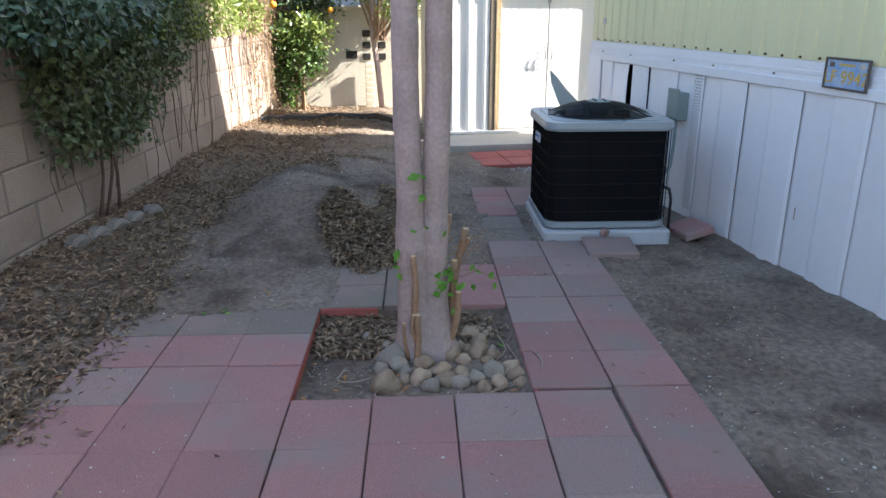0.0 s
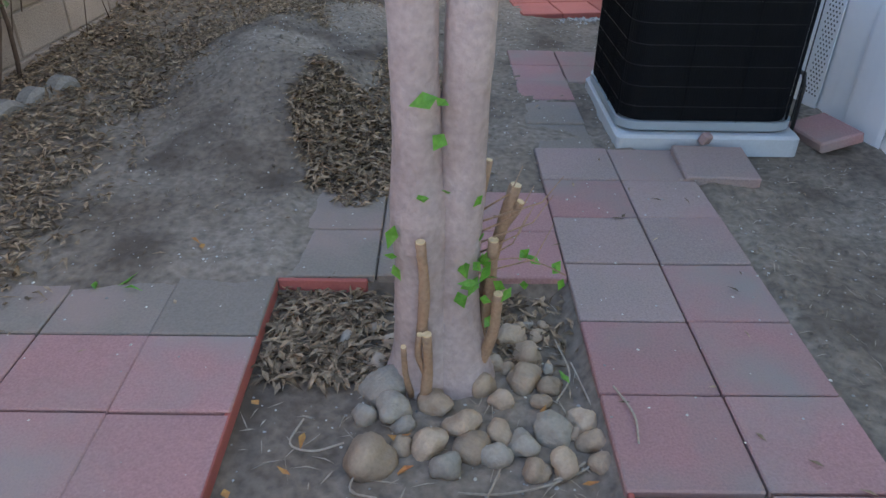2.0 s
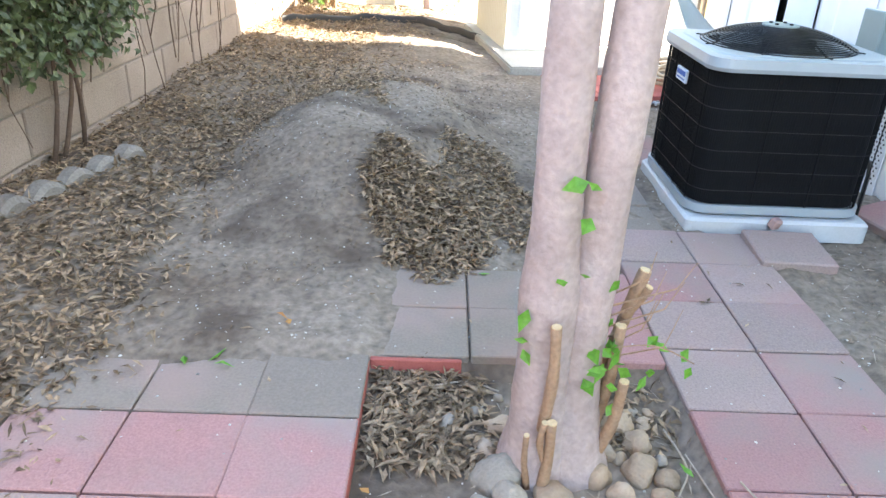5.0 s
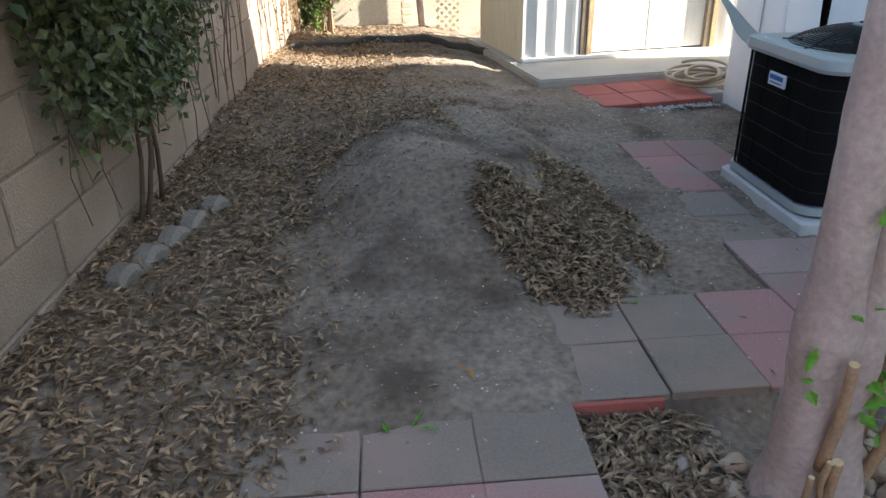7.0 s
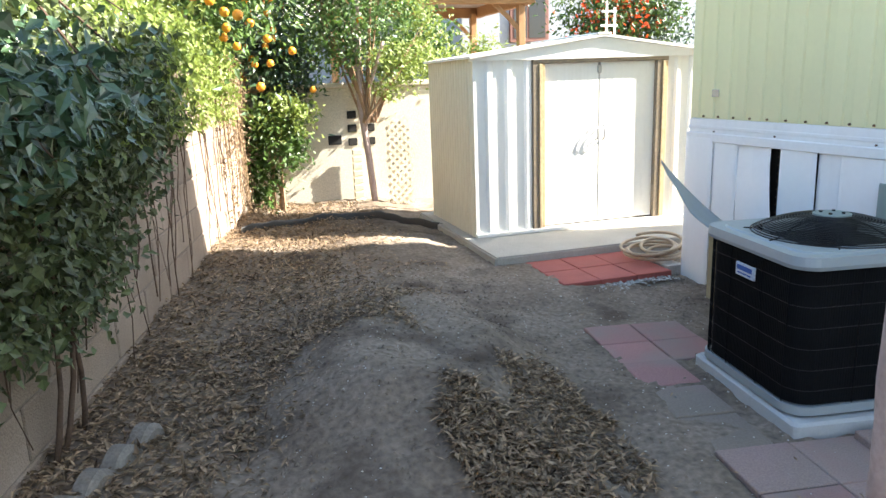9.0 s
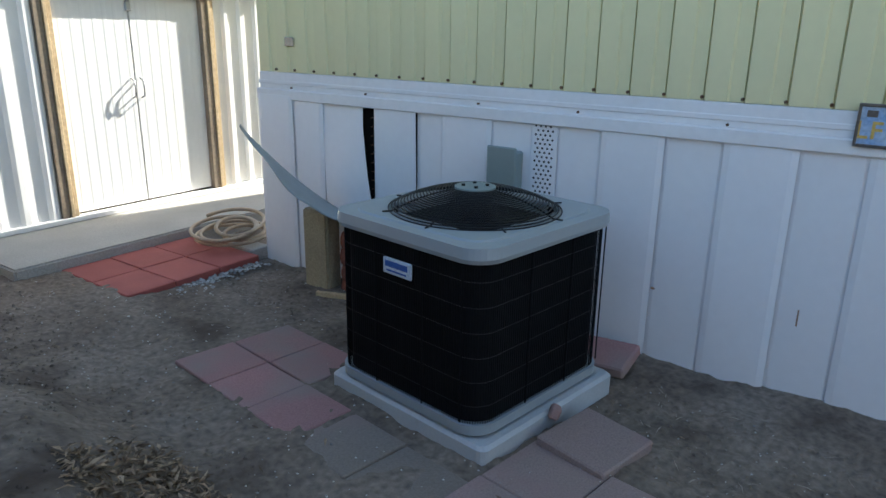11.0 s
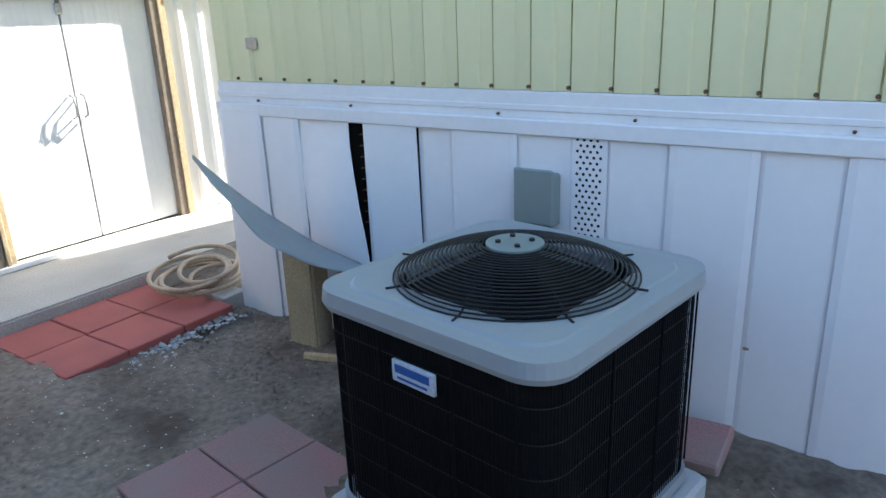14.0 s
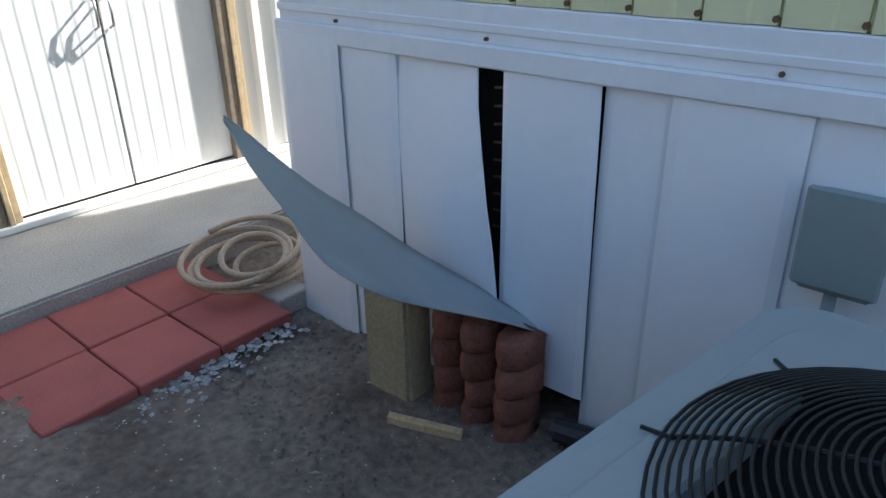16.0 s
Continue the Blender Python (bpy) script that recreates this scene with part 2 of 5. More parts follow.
def tube(points, radii, sides=8, wobble=0.0, cap=True):
    """A tapered tube along points as (verts, faces)."""
    pts = [Vector(p) for p in points]
    if isinstance(radii, (int, float)):
        radii = [radii] * len(pts)
    verts, faces = [], []
    side = None
    for i, p in enumerate(pts):
        d = (pts[min(i + 1, len(pts) - 1)] - pts[max(i - 1, 0)]).normalized()
        if side is None:
            side = d.orthogonal().normalized()
        side = (side - d * side.dot(d)).normalized()
        up = d.cross(side)
        for k in range(sides):
            a = 2 * math.pi * k / sides
            r = radii[i]
            q = p + (side * math.cos(a) + up * math.sin(a)) * r
            if wobble:
                r2 = 1 + wobble * noise.noise(q * 9) + 0.5 * wobble * noise.noise(q * 31)
                q = p + (side * math.cos(a) + up * math.sin(a)) * r * r2
            verts.append(q)
    n = len(pts)
    for i in range(n - 1):
        for k in range(sides):
            a, b = i * sides + k, i * sides + (k + 1) % sides
            faces.append((a, b, b + sides, a + sides))
    if cap:
        faces.append(tuple(range(sides - 1, -1, -1)))
        faces.append(tuple(range((n - 1) * sides, n * sides)))
    return verts, faces


def merge(chunks):
    verts, faces = [], []
    for v, f in chunks:
        o = len(verts)
        verts.extend(v)
        faces.extend(tuple(i + o for i in q) for q in f)
    return verts, faces


def rrect(x0, x1, y0, y1, r, n=6):
    pts = []
    for cx, cy, a0 in ((x1 - r, y1 - r, 0), (x0 + r, y1 - r, 90), (x0 + r, y0 + r, 180), (x1 - r, y0 + r, 270)):
        for k in range(n + 1):
            a = radians(a0 + 90 * k / n)
            pts.append((cx + r * math.cos(a), cy + r * math.sin(a)))
    return pts


def loft(loops, cap_bottom=True, cap_top=True):
    verts = [p for lp in loops for p in lp]
    n = len(loops[0])
    faces = []
    for i in range(len(loops) - 1):
        for k in range(n):
            a, b = i * n + k, i * n + (k + 1) % n
            faces.append((a, b, b + n, a + n))
    if cap_bottom:
        faces.append(tuple(range(n - 1, -1, -1)))
    if cap_top:
        faces.append(tuple(range((len(loops) - 1) * n, len(loops) * n)))
    return verts, faces


def ring(cx, cy, z, r, n=48):
    return [(cx + r * math.cos(2 * math.pi * k / n), cy + r * math.sin(2 * math.pi * k / n), z) for k in range(n)]


def leaves(name, spots, length, width, material, parent=None, rng=None, droop=0.4, flat=0.0, curl=0.25, vary=0.4, face=None):
    """Many folded leaf blades in one mesh. spots: places; flat: 1 lies on the ground; face: an outward way that blades turn to."""
    rng = rng or np.random.default_rng(5)
    spots = np.asarray(spots, float)
    n = len(spots)
    d = rng.normal(size=(n, 3))
    d[:, 2] = d[:, 2] * (1 - flat) * 0.7 - droop * (1 - flat)
    d /= np.linalg.norm(d, axis=1)[:, None]
    up = rng.normal(size=(n, 3)) * (1 - 0.85 * flat) * 0.8 + np.array((0, 0, 0.6 + 2 * flat))
    if face is not None:
        up = up + np.array(face) * 1.3
    s = np.cross(d, up)
    s /= np.linalg.norm(s, axis=1)[:, None] + 1e-9
    nn = np.cross(s, d)
    ln = (length * (1 - vary + 2 * vary * rng.random(n)))[:, None]
    w = (width * (1 - vary + 2 * vary * rng.random(n)))[:, None]
    c = (curl * (rng.random(n) * 2 - 0.6))[:, None] * ln
    v = np.stack([spots, spots + d * ln * 0.4 + s * w * 0.5 + nn * c * 0.5, spots + d * ln * 0.45 - nn * w * 0.12 + nn * c * 0.3,
                  spots + d * ln * 0.4 - s * w * 0.5 + nn * c * 0.5, spots + d * ln + nn * c * -0.4], 1).reshape(-1, 3)
    b = (np.arange(n) * 5)[:, None]
    f = np.concatenate([b + np.array([[0, 2, 1]]), b + np.array([[0, 3, 2]]), b + np.array([[1, 2, 4]]), b + np.array([[2, 3, 4]])], 1).reshape(-1, 3)
    me = bpy.data.meshes.new(name)
    me.from_pydata(v.tolist(), [], f.tolist())
    me.materials.append(material)
    me.update()
    ob = new(name, me)
    if parent:
        ob.parent = parent
    return tagged(ob, kind="stuff")


def cloud(rng, n, centre, radii, clumps=14, spread=0.30, shell=0.55):
    """Leaf places in clumps in an uneven ellipsoid."""
    c = rng.normal(size=(clumps, 3))
    c /= np.linalg.norm(c, axis=1)[:, None]
    c *= (shell + (1 - shell) * rng.random(clumps))[:, None] * 0.85
    pick = rng.integers(0, clumps, n)
    p = c[pick] + rng.normal(size=(n, 3)) * spread * (0.6 + 0.8 * rng.random(clumps))[pick][:, None]
    return np.array(centre) + p * np.array(radii)


def letters(name, body, size, place, material, parent, spacing=1.0, bold=0.0):
    cu = bpy.data.curves.new(name, "FONT")
    cu.body, cu.size, cu.extrude, cu.space_character, cu.offset = body, size, 0.0008, spacing, bold
    cu.align_x, cu.align_y = "CENTER", "CENTER"
    cu.materials.append(material)
    ob = new(name, cu)
    ob.parent = parent
    ob.matrix_local = place
    return ob


# The house and all that lines up with it stand turned against the paving.
HM = Matrix.Translation((1.945, 7.037, 0)) @ Matrix.Rotation(radians(8.65), 4, "Z") @ Matrix.Translation((-2.112, -7.03, 0))


def aligned(*obs, shift=(0, 0, 0)):
    """Turns finished top-level things into line with the house."""
    for ob in obs:
        ob.matrix_basis = HM @ Matrix.Translation(shift) @ ob.matrix_basis


# ---- ground ----
def smooth01(t):
    t = max(0.0, min(1.0, t))
    return t * t * (3 - 2 * t)


def wall_x(y):
    """East face of the block wall."""
    return -1.82 + 0.04 * (y - 4)


PIT = (-0.146, 0.762, 2.575, 3.445)


def in_pavers(x, y):
    return (-1.07 < x < 1.40 and y < 3.46) or (-0.15 < x < 1.40 and y < 4.05) or (0.76 < x < 1.40 and y < 4.45) or (0.77 < x < 1.09 and y < 5.0)


def ground_z(x, y):
    if PIT[0] < x < PIT[1] and PIT[2] < y < PIT[3]:
        return -0.062 + 0.012 * noise.noise(Vector((x * 5, y * 5, 0))) + 0.006 * noise.noise(Vector((x * 25, y * 25, 3)))
    base = -0.012
    # mound of spoil
    d = math.hypot((x + 0.32) / (0.90 if x < -0.32 else 0.88), (y - 5.35) / (1.45 if y < 5.35 else 1.6))
    base += 0.235 * smooth01(1.35 * (1 - d)) * (1 + 0.25 * noise.noise(Vector((x * 2.3, y * 2.3, 0))))
    # dirt creeps over the far left slabs
    base += 0.03 * smooth01((y - 3.15 - 0.25 * noise.noise(Vector((x * 2, 0, 4)))) / 0.4) * smooth01((0.1 - x) / 0.35)
    # leaf bank against the wall
    base += 0.07 * smooth01((-0.95 - x) / 0.6) * smooth01((y - 2.6) / 0.6)
    base += 0.05 * smooth01((y - 5.9) / 0.6) * smooth01((x * -1 + 0.45) / 0.5)
    # soil by the skirting
    base -= 0.028 * smooth01((x - 1.35) / 0.4)
    base -= 0.035 * smooth01((y - 5.3) / 0.9) * smooth01((x - 0.7) / 0.6)
    # low rim at the back bed
    base += 0.05 * math.exp(-((y - 8.35 - 0.15 * x) / 0.35) ** 2) * smooth01((0.45 - x) / 0.4)
    # over the fading slabs by the unit
    base += 0.012 * smooth01((y - 4.2) / 0.5) * smooth01((1.45 - x) / 0.2) * smooth01((x - 0.2) / 0.3) * (0.5 + noise.noise(Vector((x * 3, y * 3, 7))))
    if in_pavers(x, y):
        base -= 0.008
    rough = 0.12 if in_pavers(x, y) else 1.0
    base += rough * (0.018 * noise.noise(Vector((x * 3.5, y * 3.5, 1))) + 0.014 * noise.noise(Vector((x * 13, y * 13, 2))) + 0.008 * noise.noise(Vector((x * 31, y * 37, 5))))
    return base


def axis(lo, hi, step, far):
    mid = list(np.arange(lo, hi + step / 2, step))
    out = [hi + (far - hi) * k ** 3 for k in (0.08, 0.15, 0.25, 0.4, 0.6, 0.8, 1.0)]
    return [lo - (v - hi) for v in reversed(out)] + mid + out


gx, gy = axis(-2.0, 2.4, 0.035, 300.0), axis(-1.2, 11.4, 0.035, 300.0)
gverts = []
for yy in gy:
    for xx in gx:
        inside = -2.1 < xx < 2.5 and -1.3 < yy < 11.5
        gverts.append((xx, yy, ground_z(xx, yy) if inside else -0.02))
nx = len(gx)
gfaces = [(j * nx + i, j * nx + i + 1, (j + 1) * nx + i + 1, (j + 1) * nx + i) for j in range(len(gy) - 1) for i in range(nx - 1)]
ground = link("ground", gverts, gfaces, m_soil, smooth=True)
tagged(ground, "dusty grey-brown bare soil with a low mound", "ground", kind="structure")

# ---- block wall ----
WALL_H = 1.70
west = thing("wall_west", "tan concrete block garden wall, partly overgrown with ivy", "wall", kind="structure")
core = [(-0.19, -3.0), (-0.012, -3.0), (-0.012, 11.2), (-0.19, 11.2)]
cv = [(wall_x(y) + o, y, z) for z in (-0.3, WALL_H - 0.01) for o, y in core]
link("mortar_core", cv, [(3, 2, 1, 0), (4, 5, 6, 7), (0, 1, 5, 4), (1, 2, 6, 5), (2, 3, 7, 6), (3, 0, 4, 7)], m_mortar, west)

# ---- back wall ----
back = thing("wall_back", "cream stucco garden wall at the back with a flat cap", "wall", kind="structure")
part("stucco_body", box_bm(-1.6, 6.0, 11.1, 11.28, -0.3, 1.40, 0.01), m_stucco, back)
part("wall_cap", box_bm(-1.6, 6.0, 11.06, 11.32, 1.40, 1.46, 0.012), m_stucco, back)
# breeze block holes: black boxes on the face paint their inner shade
for zz in (0.72, 0.88, 1.04):
    for xx in (0.22, 0.44):
        part("breeze_block_hole", box_bm(xx, xx + 0.11, 11.085, 11.12, zz, zz + 0.09, 0.008), m_dark, back)
part("breeze_block_hole", box_bm(-0.02, 0.14, 11.085, 11.12, 0.74, 0.85, 0.008), m_dark, back)

# ---- house ----
# ROOF: unseen, set extra high so the house shades the west wall
HX, HN, ROOF = 2.14, 7.03, 4.30
house = thing("house_wall", "pale yellow ribbed metal siding over white skirting", "house wall", kind="structure")
# black filling; its colour stands for the shade behind the torn skirting
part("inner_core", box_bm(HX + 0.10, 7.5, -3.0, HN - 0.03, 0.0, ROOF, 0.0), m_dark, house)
# added roof, out of view, that blocks the sun over the yard
part("roof_slab", box_bm(HX - 0.02, 7.6, -3.1, HN + 0.02, ROOF, ROOF + 0.12, 0.01), m_trim, house)
# end wall
part("end_siding", box_bm(HX + 0.01, 7.5, HN - 0.03, HN, 1.12, ROOF, 0.0), m_siding, house)
part("end_skirting", box_bm(HX + 0.005, 7.5, HN - 0.03, HN - 0.004, -0.05, 1.12, 0.0), m_white, house)
# horizontal trim, two stepped strips
trim = thing("skirting_trim", "white aluminium trim rail along the house wall", "trim", kind="structure")
part("upper_strip", box_bm(HX - 0.012, HX + 0.10, -3.0, HN, 1.015, 1.115, 0.004), m_trim, trim)
part("middle_bead", box_bm(HX - 0.017, HX - 0.010, -3.0, HN + 0.004, 1.045, 1.068, 0.003), m_trim, trim)
part("lower_lip", box_bm(HX - 0.030, HX + 0.09, -3.0, HN + 0.012, 0.958, 1.017, 0.005), m_trim, trim)
for k in range(16):
    yy = 6.75 - 0.62 * k + 0.06 * math.sin(k * 2.3)
    v, f = tube([(HX - 0.012, yy, 1.03), (HX - 0.021, yy, 1.03)], 0.006, 6)
    link("screw", v, f, m_rust, trim)

# siding boards, each with a raised rib
SID_W = 0.155


def siding_mesh():
    w = SID_W
    prof = [(0.0, 0.0), (0.0, 0.052), (-0.010, 0.060), (-0.010, w - 0.010), (0.012, w - 0.004), (0.012, w), (0.03, w), (0.03, 0.0)]
    lo, hi = [(x, y, 0.0) for x, y in prof], [(x, y, ROOF - 1.118) for x, y in prof]
    v, f = loft([lo, hi])
    me = bpy.data.meshes.new("siding_board")
    me.from_pydata(v, [], f)
    me.materials.append(m_siding)
    return me


# ---- shed ----
SX0, SX1, SY0, SY1 = 0.85, 3.23, 8.45, 9.75
shed = thing("garden_shed", "white corrugated metal garden shed with brown-trimmed double doors", "shed", (0, 0, 0))
EAVE, APEX, SMID = 1.60, 1.77, 2.07


def ribbed(x0, x1, z0, top, pitch, depth, y, material, name, parent, trap=0.35):
    """A vertical trapezoid-ribbed sheet in the plane y, rising to top(x)."""
    xs = []
    n = max(1, round((x1 - x0) / pitch))
    p = (x1 - x0) / n
    for k in range(n):
        a = x0 + k * p
        xs += [(a, 0), (a + p * trap, 0), (a + p * (trap + 0.12), -depth), (a + p * 0.88, -depth)]
    xs.append((x1, 0))
    loops_v, faces = [], []
    for x, o in xs:
        loops_v += [(x, y + o, z0), (x, y + o, top(x)), (x, y + 0.02, z0), (x, y + 0.02, top(x))]
    for i in range(len(xs) - 1):
        a, b = 4 * i, 4 * i + 4
        faces += [(a, b, b + 1, a + 1), (a + 2, a + 3, b + 3, b + 2), (a + 1, b + 1, b + 3, a + 3), (a, a + 2, b + 2, b)]
    e = 4 * (len(xs) - 1)
    faces += [(0, 1, 3, 2), (e, e + 2, e + 3, e + 1)]
    return link(name, loops_v, faces, material, parent)


def gable(x):
    return APEX - (APEX - EAVE) * abs(x - SMID) / (SX1 - SMID) - 0.01


ribbed(SX0, 1.40, 0.09, lambda x: 1.62, 0.165, 0.022, SY0, m_shed, "front_panel", shed, 0.55)
ribbed(2.76, SX1, 0.09, lambda x: 1.62, 0.165, 0.022, SY0, m_shed, "front_panel", shed, 0.55)
# gable fascia
gv, gf = loft([[(SX0 - 0.03, y, EAVE - 0.01), (SMID, y, EAVE - 0.01), (SX1 + 0.03, y, EAVE - 0.01), (SX1 + 0.03, y, EAVE + 0.015), (SMID, y, APEX), (SX0 - 0.03, y, EAVE + 0.015)] for y in (SY0 - 0.045, SY0 + 0.02)])
link("gable_fascia", gv, gf, m_shed, shed)
for sgn in (-1, 1):
    xe = SX0 - 0.05 if sgn < 0 else SX1 + 0.05
    rv, rf = loft([[(xe, y, EAVE + 0.012), (SMID, y, APEX + 0.004), (SMID, y, APEX + 0.026), (xe, y, EAVE + 0.034)] for y in (SY0 - 0.075, SY1 + 0.05)])
    link("roof_sheet", rv, rf, m_shed, shed)
part("ridge_cap", box_bm(SMID - 0.07, SMID + 0.07, SY0 - 0.08, SY1 + 0.05, APEX + 0.02, APEX + 0.036, 0.006), m_shed, shed)
# header and posts
part("door_header", box_bm(1.395, 2.765, SY0 - 0.035, SY0 + 0.02, 1.555, 1.605, 0.004), m_shed_trim, shed)
for x0 in (1.395, 2.645):
    part("door_post", box_bm(x0, x0 + 0.055, SY0 - 0.032, SY0 + 0.02, 0.09, 1.556, 0.004), m_shed_trim, shed)
    part("door_track", box_bm(x0 + 0.058, x0 + 0.085, SY0 - 0.040, SY0 + 0.02, 0.09, 1.553, 0.004), m_shed_track, shed)
    part("door_track", box_bm(x0 + 0.088, x0 + 0.12, SY0 - 0.026, SY0 + 0.02, 0.09, 1.553, 0.004), m_shed_track, shed)
for x0, x1 in ((1.515, 2.063), (2.077, 2.645)):
    dr = ribbed(x0, x1, 0.105, lambda x: 1.553, 0.083, 0.0010, SY0 + 0.014, m_shed, "door_panel", shed, 0.55)
    hx = 2.035 if x0 < 2 else 2.105
    v, f = tube([(hx, SY0 + 0.01, 0.86), (hx, SY0 - 0.03, 0.875), (hx, SY0 - 0.036, 0.93), (hx, SY0 - 0.03, 0.985), (hx, SY0 + 0.01, 1.0)], 0.006, 6)
    link("door_handle", v, f, m_steel, dr, smooth=True)
# black strip behind the doors, painting the shade in their gap
part("door_gap", box_bm(2.055, 2.085, SY0 + 0.036, SY0 + 0.05, 0.105, 1.553), m_dark, shed)
lk = thing("padlock_tag", "small grey lock hanging at the top of the shed doors", "lock", (0, 0, 0))
lk.parent = None
part("lock_body", box_bm(2.045, 2.085, SY0 - 0.008, SY0 + 0.0125, 1.46, 1.53, 0.006), m_steel, lk)
v, f = tube([(2.055, SY0 + 0.003, 1.528), (2.055, SY0 + 0.003, 1.555), (2.075, SY0 + 0.003, 1.555), (2.075, SY0 + 0.003, 1.528)], 0.004, 6)
link("shackle", v, f, m_steel, lk)
part("door_sill", box_bm(SX0 - 0.01, SX1 + 0.01, SY0 - 0.045, SY0 + 0.02, 0.055, 0.092, 0.006), m_shed, shed)
# side and back
n_ribs = 17
sv = []
for k in range(n_ribs):
    y0 = SY0 + 0.02 + (SY1 - SY0 - 0.02) * k / n_ribs
    w = (SY1 - SY0 - 0.02) / n_ribs
    sv += [(SX0, y0), (SX0, y0 + w * 0.45), (SX0 - 0.014, y0 + w * 0.6), (SX0 - 0.014, y0 + w * 0.9)]
sv += [(SX0, SY1), (SX0 + 0.03, SY1), (SX0 + 0.03, SY0 + 0.02)]
v, f = loft([[(x, y, 0.055) for x, y in sv], [(x, y, EAVE + 0.015) for x, y in sv]])
link("side_panel", v, f, m_shed_side, shed)
part("side_panel", box_bm(SX1 - 0.03, SX1, SY0 + 0.02, SY1, 0.055, EAVE + 0.015), m_shed, shed)
part("back_panel", box_bm(SX0 + 0.03, SX1 - 0.03, SY1 - 0.03, SY1, 0.055, EAVE + 0.015), m_shed, shed)
slab = part("concrete_slab", box_bm(0.84, 3.4, 7.66, 9.9, -0.10, 0.055, 0.012, 2), m_concrete, None)
tagged(slab, "pale concrete slab in front of the shed", "slab", kind="structure")

# ---- air conditioner ----
pad = thing("condenser_pad", "grey moulded pad under the condenser, dusty on top", "pad")
v, f = loft([[(x, y, z) for x, y in rrect(1.122 + o, 1.932 - o, 4.475 + o, 5.29 - o, 0.03, 3)] for z, o in ((-0.04, 0.0), (0.040, 0.0), (0.052, 0.012), (0.052, 0.04), (0.05, 0.05))])
link("pad_body", v, f, m_pad, pad)
AX0, AX1, AY0, AY1 = 1.127, 1.912, 4.512, 5.268
ACX, ACY = (AX0 + AX1) / 2, (AY0 + AY1) / 2
ac = thing("air_conditioner", "black-grilled outdoor condenser with grey lid and round fan guard", "air conditioner")


def acloop(z, o, r=0.10):
    return [(x, y, z) for x, y in rrect(AX0 + o, AX1 - o, AY0 + o, AY1 - o, r, 8)]


v, f = loft([acloop(0.052, 0.02), acloop(0.065, 0.0), acloop(0.10, 0.0), acloop(0.10, 0.018)], True, True)
link("base_ring", v, f, m_grey, ac)
v, f = loft([acloop(0.095, 0.022), acloop(0.677, 0.022)])
link("coil", v, f, m_coil, ac)
per = rrect(AX0 + 0.012, AX1 - 0.012, AY0 + 0.012, AY1 - 0.012, 0.09, 8)
dense = []
for k in range(len(per)):
    a, b = Vector(per[k]), Vector(per[(k + 1) % len(per)])
    m = max(1, round((b - a).length / 0.0115))
    dense += [a.lerp(b, i / m) for i in range(m)]
chunks = [tube([(p.x, p.y, 0.10), (p.x, p.y, 0.675)], 0.0016, 4, cap=False) for p in dense]
tagged(link("wire_screen", *merge(chunks), m_screen, ac), kind="stuff")
for k in range(6):
    z = 0.165 + 0.087 * k
    v, f = tube([(x, y, z) for x, y in per] + [(*per[0], z)], 0.0015, 5, cap=False)
    link("grille_band", v, f, m_wire, ac)
for x, y in ((AX0 + 0.008, 4.78), (AX0 + 0.012, 4.60), (AX0 + 0.008, 5.02), (1.40, AY0 + 0.008), (1.64, AY0 + 0.008), (AX1 - 0.02, AY0 + 0.03)):
    v, f = tube([(x, y, 0.10), (x, y, 0.677)], 0.003, 5)
    link("grille_strap", v, f, m_screen, ac)
    v, f = tube([(x - 0.004, y - 0.002, 0.672), (x - 0.009, y - 0.004, 0.686)], 0.006, 6)
    link("lid_screw", v, f, m_steel, ac)
FR = 0.318
lid_loops = [acloop(0.667, 0.004), acloop(0.664, -0.004), acloop(0.680, -0.010), acloop(0.716, -0.006), acloop(0.715, 0.012), acloop(0.716, 0.045), acloop(0.722, 0.052), acloop(0.722, 0.054)]
nl = len(lid_loops[0])


def fan_ring(z, r):
    out = []
    for x, y, _ in lid_loops[0]:
        a = math.atan2(y - ACY, x - ACX)
        out.append((ACX + r * math.cos(a), ACY + r * math.sin(a), z))
    return out


v, f = loft(lid_loops + [fan_ring(0.722, FR + 0.004), fan_ring(0.716, FR - 0.004), fan_ring(0.60, FR - 0.014)], False, False)
link("lid", v, f, m_grey, ac)
v, f = loft([ring(ACX, ACY, 0.50, 0.30, 24), ring(ACX, ACY, 0.505, 0.30, 24)])
link("fan_well_floor", v, f, m_dark, ac)
v, f = loft([ring(ACX, ACY, z, FR - 0.02, 40) for z in (0.50, 0.717)], False, False)
link("fan_well", v, f, m_coil, ac)


def dome(r):
    return 0.728 + 0.074 * (1 - (r / FR) ** 2.2)


guard = None
for r in np.linspace(FR + 0.008, 0.075, 22):
    v, f = tube([(x, y, dome(r)) for x, y, _ in ring(ACX, ACY, 0, r, 44)] + [(ACX + r, ACY, dome(r))], 0.0027, 5, cap=False)
    wire = link("guard_wire" if guard else "fan_guard", v, f, m_wire, guard or ac, smooth=True)
    guard = guard or wire
for k in range(8):
    a = 2 * math.pi * (k + 0.3) / 8
    v, f = tube([(ACX + r * math.cos(a), ACY + r * math.sin(a), dome(min(r, FR)) - 0.004) for r in np.linspace(0.06, FR + 0.035, 9)], 0.0034, 5)
    link("spoke", v, f, m_wire, guard)
v, f = loft([ring(ACX, ACY, z, r, 28) for z, r in ((0.796, 0.078), (0.803, 0.078), (0.805, 0.074))])
link("hub_plate", v, f, m_box, guard)
